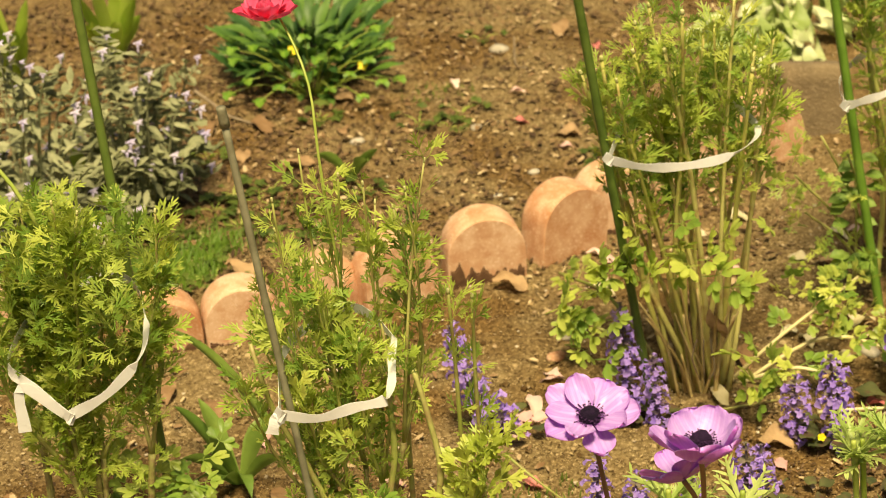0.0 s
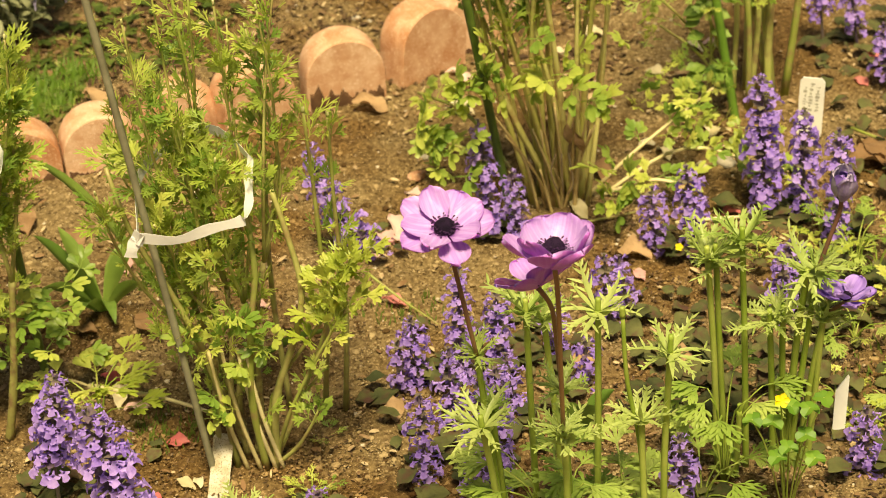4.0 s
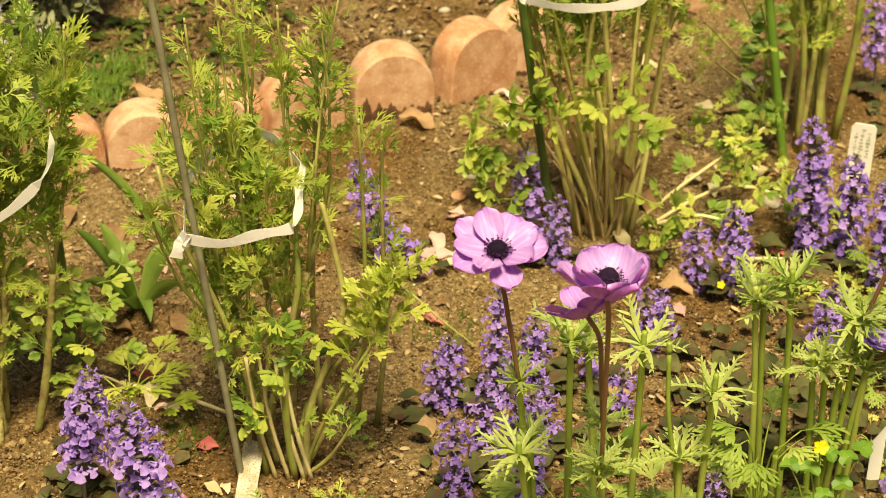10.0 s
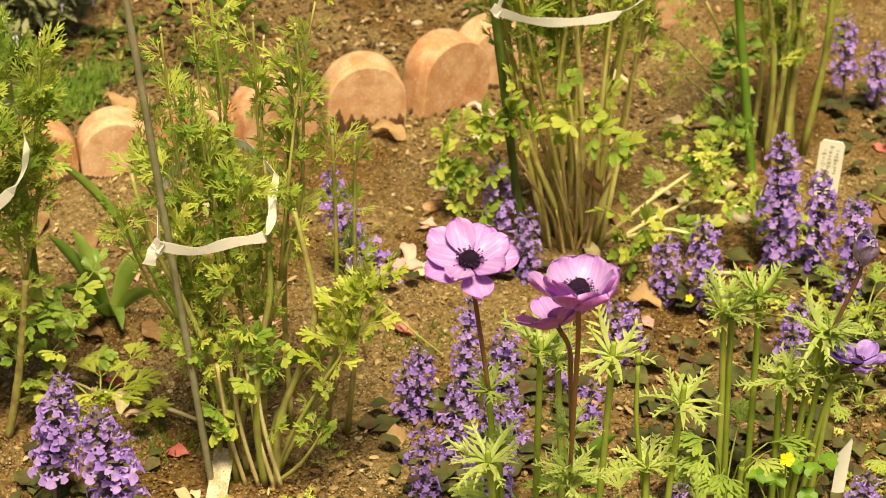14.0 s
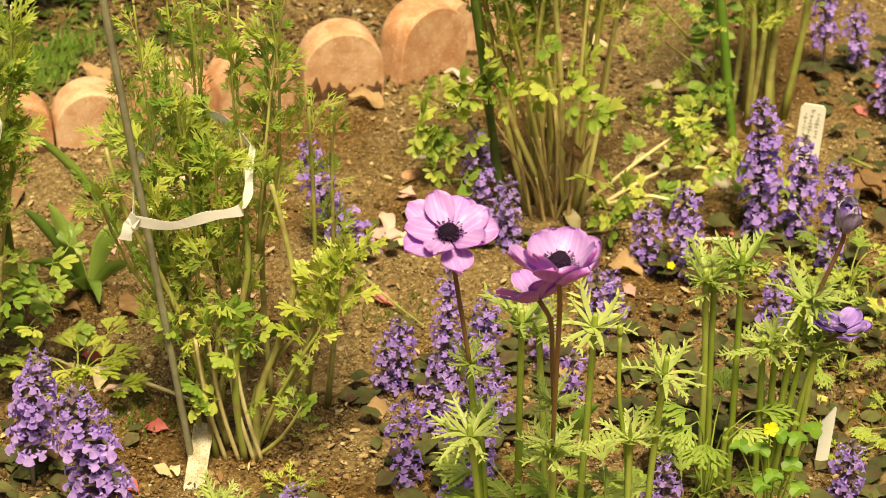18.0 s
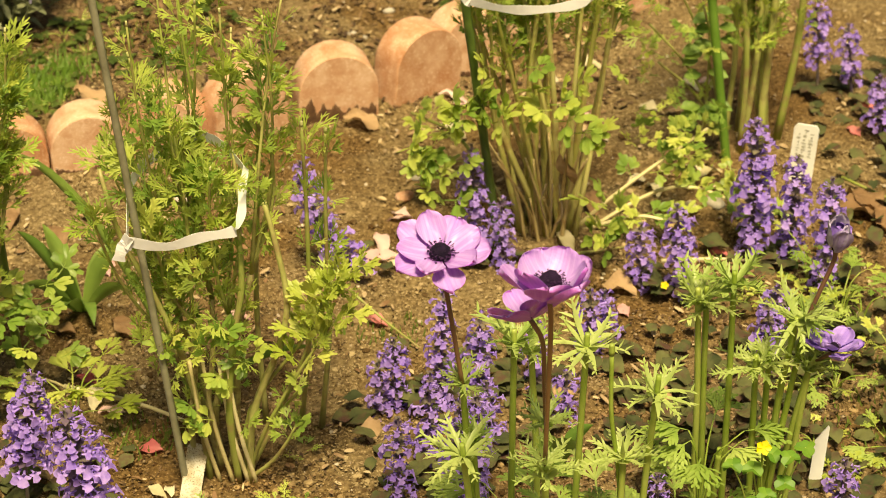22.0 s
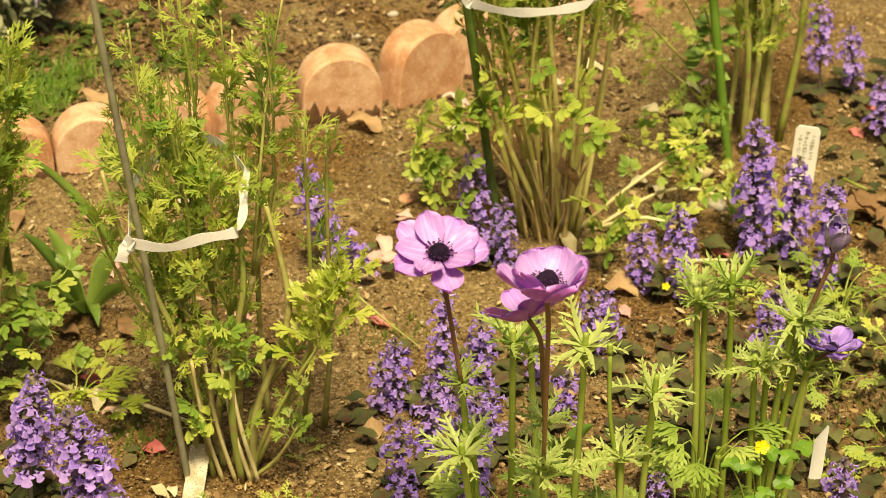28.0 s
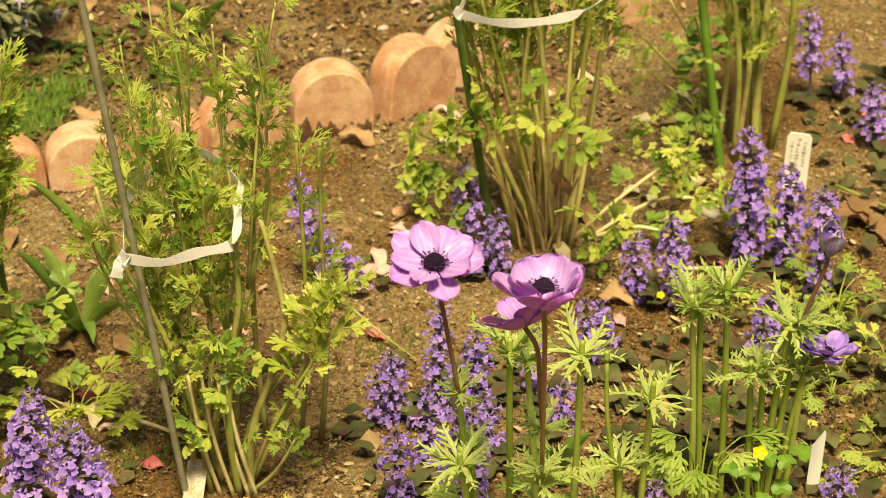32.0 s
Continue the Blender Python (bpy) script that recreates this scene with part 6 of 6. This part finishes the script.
for n, (x, y, s, a) in enumerate(((0.275, 1.852, 0.0065, 10), (-0.036, 1.831, 0.0075, 20), (-0.107, 2.631, 0.010, 0), (-0.083, 2.075, 0.008, 60), (-0.10, 2.21, 0.004, 10), (-0.085, 2.20, 0.003, 90), (0.262, 1.82, 0.009, 120), (-0.27, 2.37, 0.007, 30), (-0.06, 2.27, 0.005, 15), (-0.13, 2.40, 0.006, 40), (-0.025, 1.87, 0.006, 0), (-0.22, 1.60, 0.006, 30))):
    pebble(x, y, s, a, n, "small orange-brown pebble on soil" if n in (1, 3) else "pale rounded pebble on soil", TERRA if n in (1,) else STONE)


def twig(points, label, radius=0.0016, mat=TWIG):
    ob = thing("twig", points[0], label, "twig", "twigs and dry stalks")
    stem(ob, points, radius, radius * 0.6, mat, "stick", 10, 0.1)
    return ob


twig([(-0.481, 2.484, 0.030), (-0.450, 2.467, 0.012), (-0.437, 2.452, 0.008), (-0.396, 2.422, 0.006)], "bent dry brown twig on soil", 0.0022)
twig([(-0.085, 2.60, 0.035), (-0.084, 2.58, 0.006), (-0.07, 2.57, 0.004)], "small forked dry twig", 0.0014)
twig([(-0.315, 1.50, 0.012), (-0.25, 1.475, 0.012), (-0.18, 1.44, 0.005)], "pale straw-coloured stalk lying on soil", 0.0022, STALK_DRY)
twig([(-0.35, 1.50, 0.02), (-0.33, 1.505, 0.015), (-0.315, 1.50, 0.012)], "pale withered stalk end on soil", 0.0016, STALK_DRY)
twig([(-0.08, 1.62, 0.03), (-0.05, 1.60, 0.012), (-0.02, 1.57, 0.004)], "pale arching stalk on soil", 0.0014, STALK)
twig([(0.20, 1.70, 0.012), (0.26, 1.71, 0.008), (0.34, 1.70, 0.006)], "straw-coloured stalk lying on soil", 0.0018, STALK_DRY)
twig([(0.07, 1.70, 0.008), (0.10, 1.71, 0.010), (0.17, 1.735, 0.006)], "green-brown stalk lying on soil", 0.0018, STALK)
twig([(0.39, 1.86, 0.01), (0.45, 1.80, 0.008), (0.50, 1.75, 0.006)], "dull green runner lying over leaves", 0.0016, STALK)
